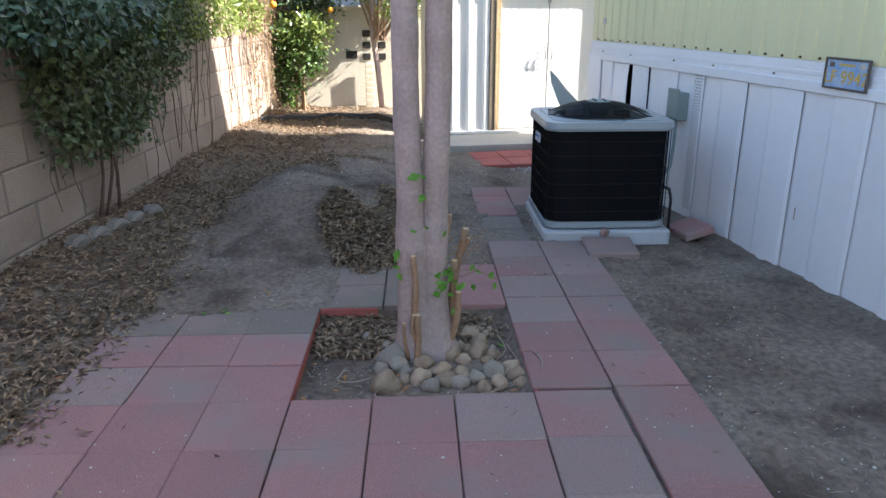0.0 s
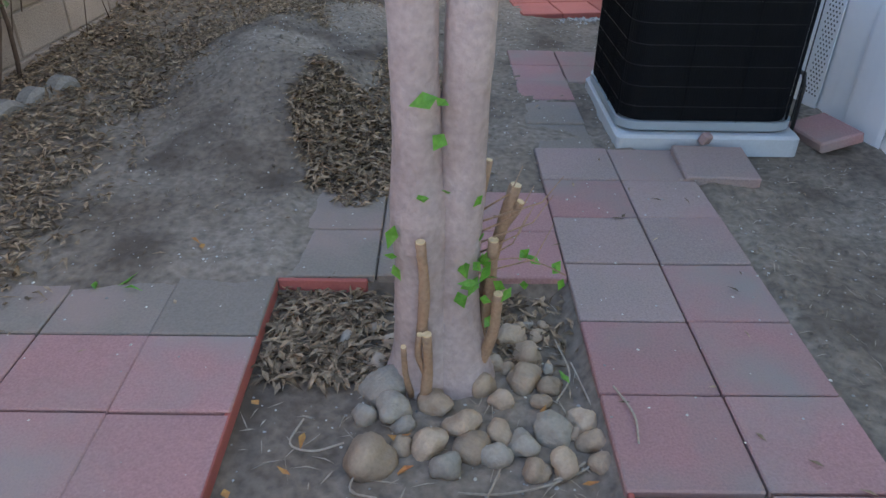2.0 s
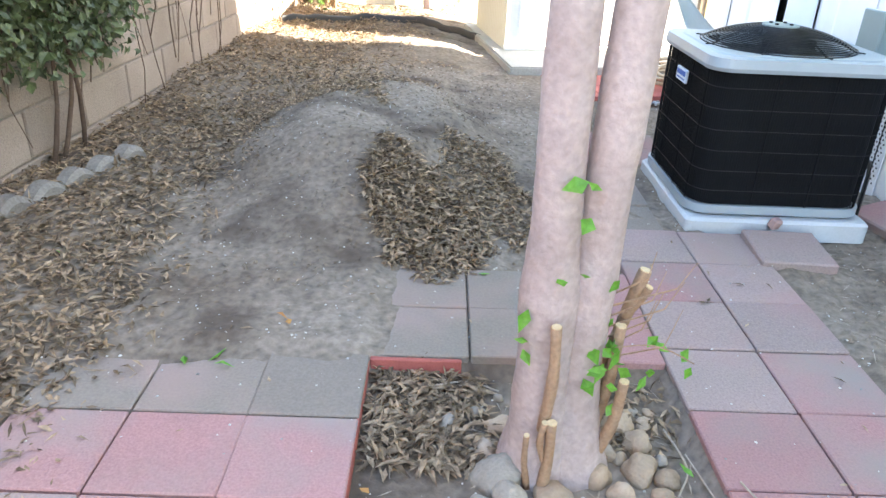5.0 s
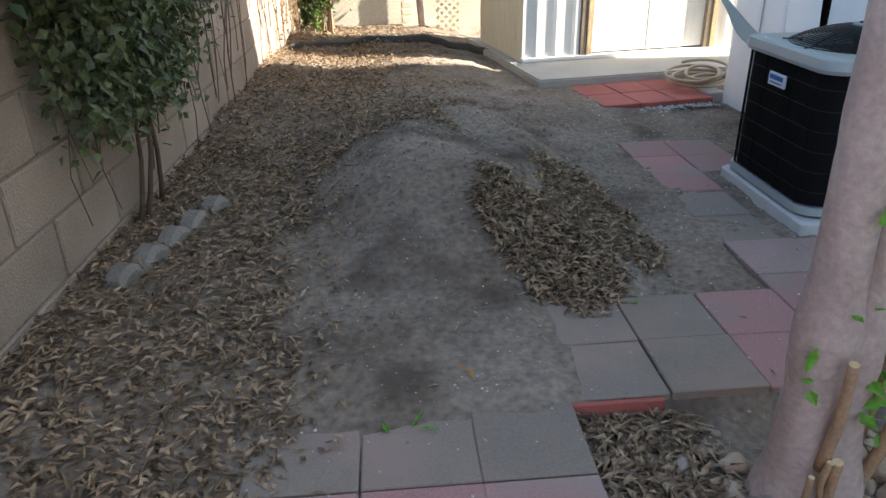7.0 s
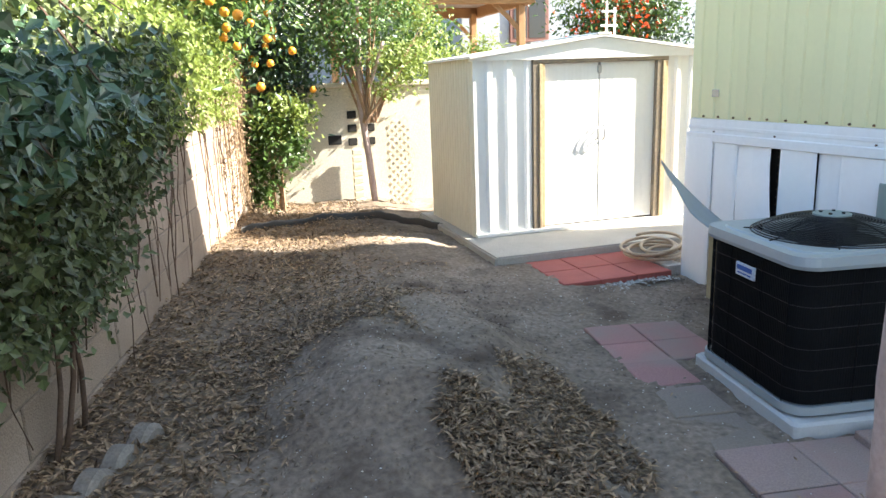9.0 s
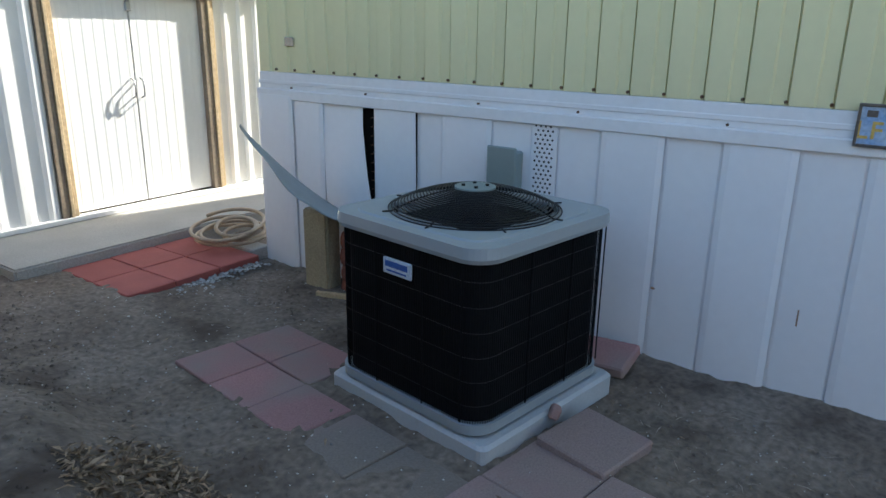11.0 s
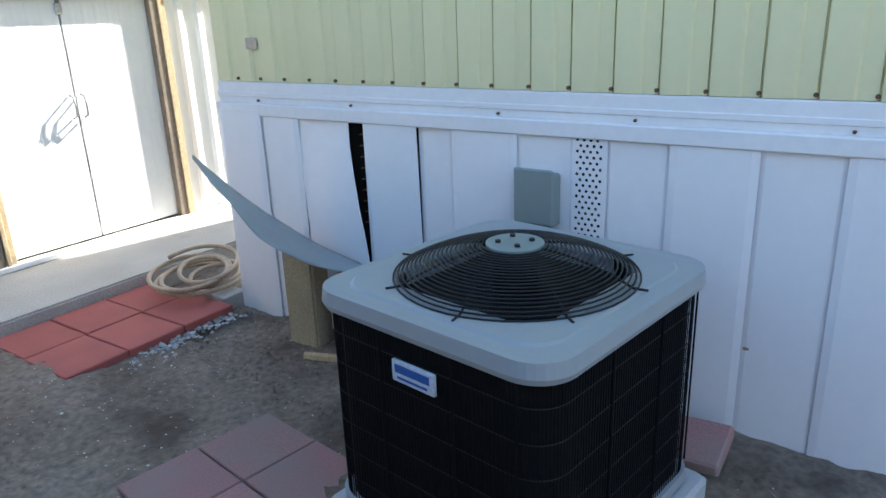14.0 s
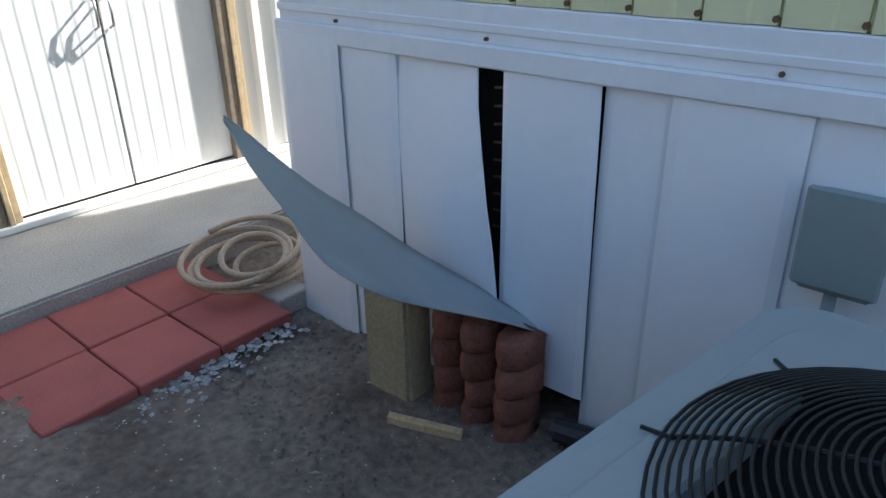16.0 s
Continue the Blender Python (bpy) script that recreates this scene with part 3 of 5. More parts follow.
for k in range(4):
    a = math.pi / 4 + k * math.pi / 2
    v, f = tube([(ACX + 0.045 * math.cos(a), ACY + 0.045 * math.sin(a), z) for z in (0.804, 0.812)], 0.008, 6)
    link("hub_bolt", v, f, m_wire, guard)
v, f = tube([(ACX, ACY, 0.56), (ACX, ACY, 0.797)], 0.062, 18)
link("fan_motor", v, f, m_coil, ac)
for k in range(3):
    a0 = 2 * math.pi * k / 3 + 0.5
    bv = []
    for r in np.linspace(0.06, FR - 0.035, 6):
        for j, da in enumerate(np.linspace(-0.42, 0.42, 5)):
            a = a0 + da * (0.7 + 0.5 * r / FR)
            bv.append((ACX + r * math.cos(a), ACY + r * math.sin(a), 0.60 + 0.035 * j / 2 * 0.9))
    bf = [(i * 5 + j, i * 5 + j + 1, i * 5 + j + 6, i * 5 + j + 5) for i in range(5) for j in range(4)]
    bl = link("fan_blade", bv, bf, m_steel, ac, smooth=True)
    bl.modifiers.new("thick", "SOLIDIFY").thickness = 0.002
ac.scale = (1, 1, 1.016)
# maker's badge on the grille
badge = part("name_badge", box_bm(AX0 - 0.004, AX0 + 0.008, 4.824, 4.965, 0.545, 0.602, 0.003), m_label, ac, "silver badge with blue lettering")
M_west = Matrix(((0, 0, -1, 0), (-1, 0, 0, 0), (0, 1, 0, 0), (0, 0, 0, 1)))
for y0, y1, z0, z1 in ((4.838, 4.952, 0.572, 0.593), (4.845, 4.945, 0.556, 0.562)):
    part("badge_mark", box_bm(AX0 - 0.0055, AX0 - 0.003, y0, y1, z0, z1, 0.0), m_label_ink, badge)

# ---- service things on the skirting ----
jb = thing("disconnect_box", "grey-green electrical disconnect box on the skirting", "electrical box")
part("box_body", box_bm(HX - 0.085, HX - 0.002, 5.195, 5.335, 0.63, 0.825, 0.008), m_box, jb)
part("box_cover", box_bm(HX - 0.096, HX - 0.083, 5.185, 5.345, 0.642, 0.85, 0.006), m_box, jb)
v, f = tube([(HX - 0.05, 5.27, 0.64), (HX - 0.05, 5.27, 0.45), (HX - 0.08, 5.24, 0.30), (HX - 0.18, 5.16, 0.24)], 0.013, 8)
link("conduit", v, f, m_box, jb, smooth=True)
v, f = tube([(1.985, 4.69, -0.05), (1.985, 4.69, 0.2), (1.965, 4.68, 0.27), (1.90, 4.66, 0.30)], 0.010, 8)
ln = link("refrigerant_line", v, f, m_plastic, None, smooth=True)
tagged(ln, "black insulated pipe running into the condenser", "pipe")

plate = thing("licence_plate", "faded blue licence plate with yellow characters in dark frame", "licence plate", (HX - 0.034, 3.69, 1.07))
plate.rotation_euler = (radians(0.5), 0, 0)
plate.scale = (1.04, 1.04, 1.06)
part("plate_sheet", box_bm(-0.004, 0.0, -0.138, 0.138, -0.066, 0.066, 0.001), m_plate, plate)
for a, b, c, d in ((-0.145, 0.145, 0.062, 0.072), (-0.145, 0.145, -0.072, -0.062), (-0.145, -0.135, -0.062, 0.062), (0.135, 0.145, -0.062, 0.062)):
    part("plate_frame", box_bm(-0.012, 0.004, a, b, c, d, 0.002), m_plate_frame, plate)
letters("plate_number", "LF 9942", 0.082, Matrix.Translation((-0.0055, 0.0, -0.018)) @ M_west, m_plate_ink, plate, 1.1, 0.0012)
part("plate_heading", box_bm(-0.0052, -0.004, -0.052, 0.056, 0.036, 0.047), m_plate_ink, plate)
part("plate_sticker", box_bm(-0.0052, -0.004, -0.118, -0.080, 0.028, 0.050), m_speck, plate)
part("plate_sticker", box_bm(-0.0052, -0.004, 0.085, 0.118, 0.028, 0.050), m_plate_frame, plate)

tag_ob = thing("siding_plate", "small dull metal tag riveted to the yellow siding", "tag")
part("tag_sheet", box_bm(HX - 0.014, HX - 0.009, 6.722, 6.795, 1.265, 1.315, 0.002), m_steel, tag_ob)

# ---- bent sheet, block and edging bricks by the skirting ----
def quad_strip(name, left, right, material, parent, cols=6, thick=0.003):
    """A curved sheet between two edges of equal point count."""
    vs, fs = [], []
    for a, b in zip(left, right):
        a, b = Vector(a), Vector(b)
        for j in range(cols + 1):
            t = j / cols
            p = a.lerp(b, t)
            p.z -= 0.012 * math.sin(math.pi * t)
            vs.append(p)
    for i in range(len(left) - 1):
        for j in range(cols):
            o = i * (cols + 1) + j
            fs.append((o, o + 1, o + cols + 2, o + cols + 1))
    ob = link(name, vs, fs, material, parent, smooth=True)
    ob.modifiers.new("thick", "SOLIDIFY").thickness = thick
    return ob


def bez(pts, n):
    """Smooth points through a short list (Catmull-Rom)."""
    p = [Vector(q) for q in pts]
    p = [2 * p[0] - p[1]] + p + [2 * p[-1] - p[-2]]
    out = []
    for i in range(1, len(p) - 2):
        for k in range(n):
            t = k / n
            out.append(0.5 * ((2 * p[i]) + (p[i + 1] - p[i - 1]) * t + (2 * p[i - 1] - 5 * p[i] + 4 * p[i + 1] - p[i + 2]) * t * t + (3 * p[i] - p[i - 1] - 3 * p[i + 1] + p[i + 2]) * t ** 3))
    return out + [p[-2]]


flap_hi = bez([(2.11, 5.729, 0.329), (2.08, 5.958, 0.401), (2.03, 6.15, 0.467), (1.92, 6.283, 0.588), (1.79, 6.29, 0.691), (1.69, 6.318, 0.789), (1.63, 6.361, 0.863), (1.545, 6.321, 0.926)], 4)
flap_lo = bez([(2.1, 5.721, 0.326), (1.95, 5.787, 0.408), (1.78, 5.917, 0.478), (1.65, 5.932, 0.557), (1.56, 6.008, 0.643), (1.52, 6.1, 0.772), (1.52, 6.202, 0.839), (1.55, 6.333, 0.914)], 4)
for edge in (flap_hi, flap_lo):
    for k, p in enumerate(edge):
        p += Vector((0.02, 0.22, -0.035 - 0.055 * (1 - k / (len(edge) - 1))))
fl = quad_strip("bent_panel", flap_hi, flap_lo, m_flap, None)
tagged(fl, "weathered grey-blue sheet panel bent away from the skirting", "panel")

blk = part("concrete_block", box_bm(1.925, 2.04, 6.31, 6.50, -0.12, 0.385, 0.012, 2), m_tanblock, None)
tagged(blk, "tan concrete block standing on end by the skirting", "block")


def scallop_mesh():
    """One course of a stack of edging bricks with a rounded, bulging face."""
    loops = []
    for z, o in ((0.0, 0.016), (0.010, 0.006), (0.035, 0.0), (0.060, 0.0), (0.084, 0.006), (0.094, 0.016)):
        face = [(-0.075 + o + 0.05 * (1 - math.cos(math.pi * (k / 12 - 0.5))), -0.054 + o * 0.6 + (0.108 - 1.2 * o) * k / 12) for k in range(13)]
        loops.append([(x, y, z) for x, y in face] + [(0.06, 0.054, z), (0.06, -0.054, z)])
    v, f = loft(loops)
    me = bpy.data.meshes.new("edging_brick")
    me.from_pydata(v, [], f)
    me.materials.append(m_terra)
    me.polygons.foreach_set("use_smooth", [True] * len(me.polygons))
    return me


sm = scallop_mesh()
rb = random.Random(12)
for x, y, courses in ((2.045, 6.235, 4), (2.04, 6.115, 4), (2.035, 5.985, 4)):
    for k in range(courses):
        b = new("edging_brick", sm)
        b.matrix_basis = HM @ pose(x + rb.uniform(-0.006, 0.006), y + rb.uniform(-0.006, 0.006), -0.115 + 0.095 * k, 0, 0, rb.uniform(-4, 4))
        tagged(b, "stacked red concrete edging brick with scalloped face", "edging brick", "stacked edging bricks")
v, f = loft([[(1.815, 6.30, z), (1.84, 6.315, z), (1.92, 6.09, z), (1.895, 6.078, z)] for z in (-0.075, -0.05)])
stake = tagged(link("wood_stake", v, f, m_cut, None), "short pale wooden stake lying on the soil", "stick")
v, f = tube([(2.06, 5.86, -0.02), (2.08, 5.68, 0.0)], 0.035, 10)
stub = tagged(link("pipe_stub", v, f, m_plastic, None), "short dark pipe stub under the skirting", "pipe")

# ---- hose ----
hp = []
for k in range(150):
    t = k / 149
    a = t * 2 * math.pi * 5.3
    r = 0.178 + 0.045 * math.sin(a * 0.37 + 1) + 0.02 * math.sin(a * 0.61)
    hp.append((2.055 + 0.045 * math.sin(a * 0.21) + r * 1.05 * math.cos(a), 7.29 + 0.045 * math.cos(a * 0.33) + r * 0.95 * math.sin(a), 0.04 + 0.10 * t + 0.03 * math.sin(a * 1.0 + 0.8) * (0.3 + t)))
v, f = tube(hp, 0.0125, 8)
hose = link("garden_hose", v, f, m_hose, None, smooth=True)
tagged(hose, "tan garden hose lying in a loose coil", "hose")

# ---- scalloped edging by the wall ----
pts = []
n = 50
A, B = Vector((-1.66, 4.12)), Vector((-1.42, 4.95))
for k in range(n + 1):
    t = k / n
    p = A.lerp(B, t)
    pts.append((p, 0.11 + 0.045 * abs(math.sin(math.pi * 5 * t)) - (0.04 if k in (0, n) else 0)))
d = (B - A).normalized()
nrm = Vector((d.y, -d.x))
ev = []
for p, top in pts:
    for off, z in ((-0.045, 0.0), (-0.045, top - 0.025), (-0.028, top), (0.028, top), (0.045, top - 0.025), (0.045, 0.0)):
        q = p + nrm * off
        ev.append((q.x, q.y, z))
ef = [(i * 6 + j, i * 6 + j + 1, i * 6 + j + 7, i * 6 + j + 6) for i in range(n) for j in range(5)] + [tuple(range(6)), tuple(range(n * 6 + 5, n * 6 - 1, -1))]
tagged(link("scalloped_edger", ev, ef, m_oldconc, None), "grey concrete lawn edging with a scalloped top", "edging")

# ---- tree ----
tree = thing("tree", "smooth pinkish twin-stemmed tree trunk in a square pit", "tree")
zs = [-0.09, -0.03, 0.03, 0.10, 0.18, 0.28, 0.38, 0.46, 0.55, 0.7, 0.9, 1.15, 1.5, 2.0, 2.6, 3.3]
left = [(0.318 - 0.028 * min(max(z, 0), 1), 3.07, z) for z in zs]
lr = [0.115, 0.102, 0.088, 0.078, 0.072, 0.067, 0.070, 0.072, 0.061, 0.055, 0.053, 0.052, 0.051, 0.05, 0.048, 0.044]
right = [(0.390 + 0.032 * min(1, max(0, z - 0.2)), 3.085, z) for z in zs]
rr = [0.125, 0.108, 0.091, 0.078, 0.068, 0.060, 0.060, 0.061, 0.056, 0.054, 0.053, 0.052, 0.051, 0.044, 0.041, 0.036]


def dense_line(pts, rad, n=6):
    p = bez(pts, n)
    q = bez([(r, 0, 0) for r in rad], n)
    return p, [c.x for c in q]


for nm, c, r in (("left_stem", left, lr), ("right_stem", right, rr)):
    p, q = dense_line(c, r)
    v, f = tube(p, q, 26, wobble=0.07)
    link("trunk_stem", v, f, m_bark, tree, smooth=True)
for x0, y0, z0, x1, y1, z1, r in ((0.285, 3.07, 3.2, -0.5, 3.4, 4.4, 0.04), (0.42, 3.09, 3.2, 1.1, 2.9, 4.3, 0.034)):
    v, f = tube([(x0, y0, z0), ((x0 + x1) / 2, (y0 + y1) / 2 + 0.1, (z0 + z1) / 2 + 0.1), (x1, y1, z1)], [r, r * 0.7, r * 0.3], 10, wobble=0.08)
    link("limb", v, f, m_bark, tree, smooth=True)


def shoot(p0, p1, r, bend=0.02):
    mid = Vector(p0).lerp(Vector(p1), 0.5) + Vector((bend, 0, 0))
    p = bez([p0, mid, p1], 4)
    v, f = tube(p, [r * (1.12 - 0.2 * i / len(p)) for i in range(len(p))], 9, wobble=0.15)
    s = link("cut_shoot", v, f, m_twig, tree, smooth=True)
    dvec = (p[-1] - p[-2]).normalized()
    v, f = tube([p[-1] - dvec * 0.001, p[-1] + dvec * 0.003], r * 0.86, 9)
    link("cut_end", v, f, m_cut, s)


shoot((0.322, 2.965, -0.05), (0.325, 2.955, 0.165), 0.014, 0.004)
shoot((0.322, 2.968, 0.03), (0.308, 2.955, 0.165), 0.009, -0.012)
shoot((0.31, 2.985, 0.12), (0.31, 2.968, 0.42), 0.013, 0.008)
shoot((0.285, 2.97, -0.05), (0.268, 2.95, 0.13), 0.008, -0.006)
shoot((0.455, 3.05, -0.03), (0.50, 3.03, 0.235), 0.014, 0.015)
shoot((0.455, 3.10, 0.0), (0.485, 3.08, 0.36), 0.015, 0.01)
shoot((0.46, 3.13, 0.05), (0.535, 3.13, 0.485), 0.016, -0.01)
shoot((0.51, 3.13, 0.37), (0.548, 3.12, 0.445), 0.011, 0.004)
shoot((0.44, 3.14, 0.22), (0.468, 3.14, 0.545), 0.010, -0.008)
for k in range(7):
    a = random.random() * 0.12
    v, f = tube([(0.45, 3.1, 0.25 + 0.03 * k), (0.48 + a, 3.08 - 0.05 * random.random(), 0.33 + 0.03 * k), (0.50 + 1.3 * a, 3.1, 0.40 + 0.025 * k)], [0.003, 0.002, 0.001], 5)
    link("thin_shoot", v, f, m_twig, tree)
rng = np.random.default_rng(3)
sp = np.concatenate([np.array([(0.46, 3.03, 0.29)]) + rng.normal(size=(16, 3)) * (0.03, 0.03, 0.05), np.array([(0.60, 3.05, 0.31), (0.63, 3.04, 0.29), (0.66, 3.05, 0.27), (0.565, 3.05, 0.33),
     (0.345, 3.0, 0.75), (0.362, 3.0, 0.745), (0.36, 3.0, 0.67), (0.362, 2.995, 0.54), (0.25, 3.01, 0.44), (0.255, 3.0, 0.36), (0.245, 3.0, 0.34), (0.45, 3.03, 0.51), (0.30, 2.99, 0.52), (0.47, 3.03, 0.13)])])
for k, q in enumerate(sp):
    leaves("sucker_leaf", [q], 0.046, 0.029, m_leaf_bright, tree, np.random.default_rng(40 + k), 0.8, curl=0.1, face=(0, -1.2, 0.2))
v, f = tube(bez([(0.46, 3.06, 0.31), (0.54, 3.04, 0.335), (0.60, 3.04, 0.32), (0.665, 3.05, 0.28)], 4), 0.0018, 5)
link("thin_shoot", v, f, m_twig, tree)

# ---- stones in the pit ----
stone_meshes = []
for k in range(9):
    bm = bmesh.new()
    bmesh.ops.create_icosphere(bm, subdivisions=3, radius=1.0)
    sx, sy, sz = 1.0, 0.72 + 0.25 * random.random(), 0.62 + 0.25 * random.random()
    for vv in bm.verts:
        q = vv.co.copy()
        s = 1 + 0.42 * noise.noise(q * 0.95 + Vector((k * 7, 0, 0))) + 0.10 * noise.noise(q * 2.6 + Vector((0, k * 5, 0)))
        vv.co = Vector((q.x * sx, q.y * sy, q.z * sz)) * s
    me = bpy.data.meshes.new("river_stone")
    bm.to_mesh(me)
    bm.free()
    me.materials.append(m_stone if k % 4 else m_stone_grey)
    me.polygons.foreach_set("use_smooth", [True] * len(me.polygons))
    stone_meshes.append(me)
STONES = [(0.215, 3.006, 0.059), (0.345, 2.943, 0.042), (0.468, 3.017, 0.037), (0.586, 3.043, 0.045), (0.65, 3.014, 0.03), (0.518, 2.961, 0.029), (0.622, 2.951, 0.025), (0.168, 2.905, 0.029), (0.242, 2.916, 0.043), (0.269, 2.869, 0.027), (0.416, 2.871, 0.042), (0.267, 2.801, 0.025), (0.332, 2.804, 0.041), (0.437, 2.802, 0.04), (0.197, 2.761, 0.057), (0.506, 2.841, 0.031), (0.493, 2.778, 0.034), (0.558, 2.807, 0.035), (0.634, 2.847, 0.044), (0.692, 2.844, 0.02), (0.722, 2.88, 0.036), (0.733, 2.816, 0.035), (0.74, 2.752, 0.028), (0.585, 2.734, 0.031), (0.649, 2.743, 0.035), (0.375, 2.735, 0.033), (0.351, 2.614, 0.029), (0.089, 3.206, 0.026), (0.237, 3.201, 0.036), (0.188, 3.104, 0.031), (0.51, 3.107, 0.028), (0.564, 3.217, 0.04), (0.606, 3.146, 0.039)]
for k, (x, y, r) in enumerate(STONES):
    o = new("river_stone", stone_meshes[(k * 5) % 9])
    o.matrix_world = pose(x, y, ground_z(x, y) + r * 0.36, random.uniform(-15, 15), random.uniform(-15, 15), random.uniform(0, 360)) @ Matrix.Scale(r * 1.16, 4)
    tagged(o, "rounded grey cobble in the tree pit" if ((k * 5) % 9) % 4 == 0 else "rounded tan-brown cobble in the tree pit", "stone", "cobbles round the tree")
for k in range(26):
    x, y = rng.uniform(0.5, 0.72), rng.uniform(3.02, 3.35)
    if k > 14:
        x, y = rng.uniform(0.1, 0.27), rng.uniform(2.95, 3.4)
    r = rng.uniform(0.012, 0.024)
    o = new("river_stone", stone_meshes[k % 9])
    o.matrix_world = pose(x, y, ground_z(x, y) + r * 0.4, 0, 0, rng.uniform(0, 360)) @ Matrix.Scale(r, 4)
    tagged(o, "small dusty cobble half sunk in the tree pit", "stone", "cobbles round the tree")
for k, pp in enumerate((((0.02, 2.88), (0.0, 2.80), (0.06, 2.775), (0.13, 2.80)), ((0.62, 2.70), (0.70, 2.73), (0.76, 2.82), (0.745, 2.95), (0.72, 3.1)), ((0.40, 2.66), (0.5, 2.66), (0.62, 2.69), (0.70, 2.75)), ((0.50, 2.73), (0.47, 2.66), (0.45, 2.62)), ((0.66, 2.95), (0.71, 3.05), (0.69, 3.2)), ((0.82, 2.76), (0.83, 2.85), (0.80, 2.95)), ((0.17, 2.72), (0.16, 2.66), (0.22, 2.64)), ((0.05, 3.36), (0.15, 3.38), (0.24, 3.34)))):
    z = 0.006 if pp[0][0] > 0.78 else -0.045
    v, f = tube(bez([(x, y, z + 0.004 * math.sin(9 * x)) for x, y in pp], 5), 0.0028, 5)
    tagged(link("dry_root", v, f, m_root, None), "pale dry root lying loose on the ground", "root")

# ---- leaf litter ----
rng = np.random.default_rng(11)


def litter_weight(x, y):
    nz = noise.noise(Vector((x * 2.2, y * 2.2, 9)))
    edge = -0.97 + 0.12 * nz - 0.10 * math.exp(-((y - 4.5) / 0.4) ** 2) + 0.30 * smooth01((y - 5.0) / 1.2)
    w = 0.0
    if y > 2.3 and x < edge and x > wall_x(y):
        w = 1.0
    elif y > 2.3 and x < edge + 0.16 and x > wall_x(y):
        w = 0.22
    if y > 5.55 + 0.3 * nz and x < -0.15 + 0.5 * nz and x > wall_x(y):
        w = max(w, (0.75 if y < 8.6 else 0.9) * (1 if y < 6.4 or x < -0.6 + 0.3 * nz else 0.35))
    # pile on the mound's side
    u, vv = (x + 0.02) * 0.93 + (y - 4.3) * 0.30, -(x + 0.02) * 0.30 + (y - 4.3) * 0.93
    dd = (u / 0.20) ** 2 + (vv / 0.46) ** 2 + 0.9 * nz + 0.5 * noise.noise(Vector((x * 9, y * 9, 3)))
    if dd < 1:
        w = 1.3
    dd = ((x - 0.24) / 0.24) ** 2 + ((y - 4.72) / 0.55) ** 2 + 0.8 * nz + 0.7 * noise.noise(Vector((x * 8, y * 8, 5)))
    if dd < 1:
        w = max(w, 0.5)
    if -0.13 < x < 0.2 and 3.02 < y < 3.43:
        w = max(w, 1.2 * (1 - 0.5 * (x > 0.12)))
    if 0.5 < x < 0.75 and 3.1 < y < 3.43:
        w = max(w, 0.35)
    return w


spots, tries = [], 0
while len(spots) < 30000 and tries < 380000:
    tries += 1
    if tries % 6 == 0:
        x, y = rng.uniform(-0.35, 0.6), rng.uniform(3.0, 5.2)
    else:
        x, y = rng.uniform(-1.9, 0.8), rng.uniform(2.3, 10.6)
    if rng.random() < litter_weight(x, y) * (1.0 if y < 6 else 0.7):
        spots.append((x, y, ground_z(x, y) + rng.uniform(0.002, 0.028)))
lit = leaves("leaf_litter", spots, 0.049, 0.0135, m_litter, None, rng, 0.05, flat=0.70, curl=0.3, vary=0.5)
tagged(lit, "dry brown willow-like leaves lying in drifts", "leaf litter", kind="stuff")
few = [(rng.uniform(-1.2, 1.9), rng.uniform(1.3, 7.4)) for _ in range(170)]
lit2 = leaves("scattered_leaves", [(x, y, max(ground_z(x, y), 0.004 if in_pavers(x, y) else -1) + 0.004) for x, y in few if not (PIT[0] < x < PIT[1] and 2.5 < y < 3.5)], 0.035, 0.009, m_litter, None, rng, 0, flat=0.9, curl=0.1)
tagged(lit2, "few dry leaf fragments on the paving and soil", "leaf litter", kind="stuff")
reds = [(-0.47, 3.62), (-0.43, 3.6), (0.02, 2.70), (0.03, 2.83), (0.29, 2.83), (0.27, 2.80), (0.63, 2.93), (0.68, 2.68), (-0.12, 2.66), (0.30, 2.73), (0.66, 2.9), (-1.1, 2.75), (-0.10, 2.92), (-0.88, 2.6)]
lit3 = leaves("fallen_red_leaves", [(x, y, max(ground_z(x, y), -0.05) + 0.012) for x, y in reds], 0.05, 0.018, m_litter_red, None, rng, 0, flat=0.85)
tagged(lit3, "orange-red fallen leaves", "leaf litter", kind="stuff")
greens = [(-0.68, 3.35), (-0.62, 3.37), (-0.60, 3.36), (0.2, 3.98), (-1.3, 3.9), (0.69, 2.96)]
lit4 = leaves("fallen_green_leaves", [(x, y, max(ground_z(x, y), 0.0) + 0.008) for x, y in greens], 0.06, 0.018, m_leaf_bright, None, rng, 0, flat=0.9)
tagged(lit4, "few fallen green leaves", "leaf litter", kind="stuff")
tw = [(rng.uniform(-0.12, 0.74), rng.uniform(2.6, 3.42)) for _ in range(150)] + [(rng.uniform(1.42, 2.1), rng.uniform(1.5, 4.4)) for _ in range(160)]
lit5 = leaves("dry_twigs", [(x, y, ground_z(x, y) + 0.006) for x, y in tw], 0.055, 0.0035, m_root, None, rng, 0, flat=0.9, curl=0.15, vary=0.6)
tagged(lit5, "thin dry twigs and grass bits on the soil", "twigs", kind="stuff")
# pale specks and pebbles
sp = []
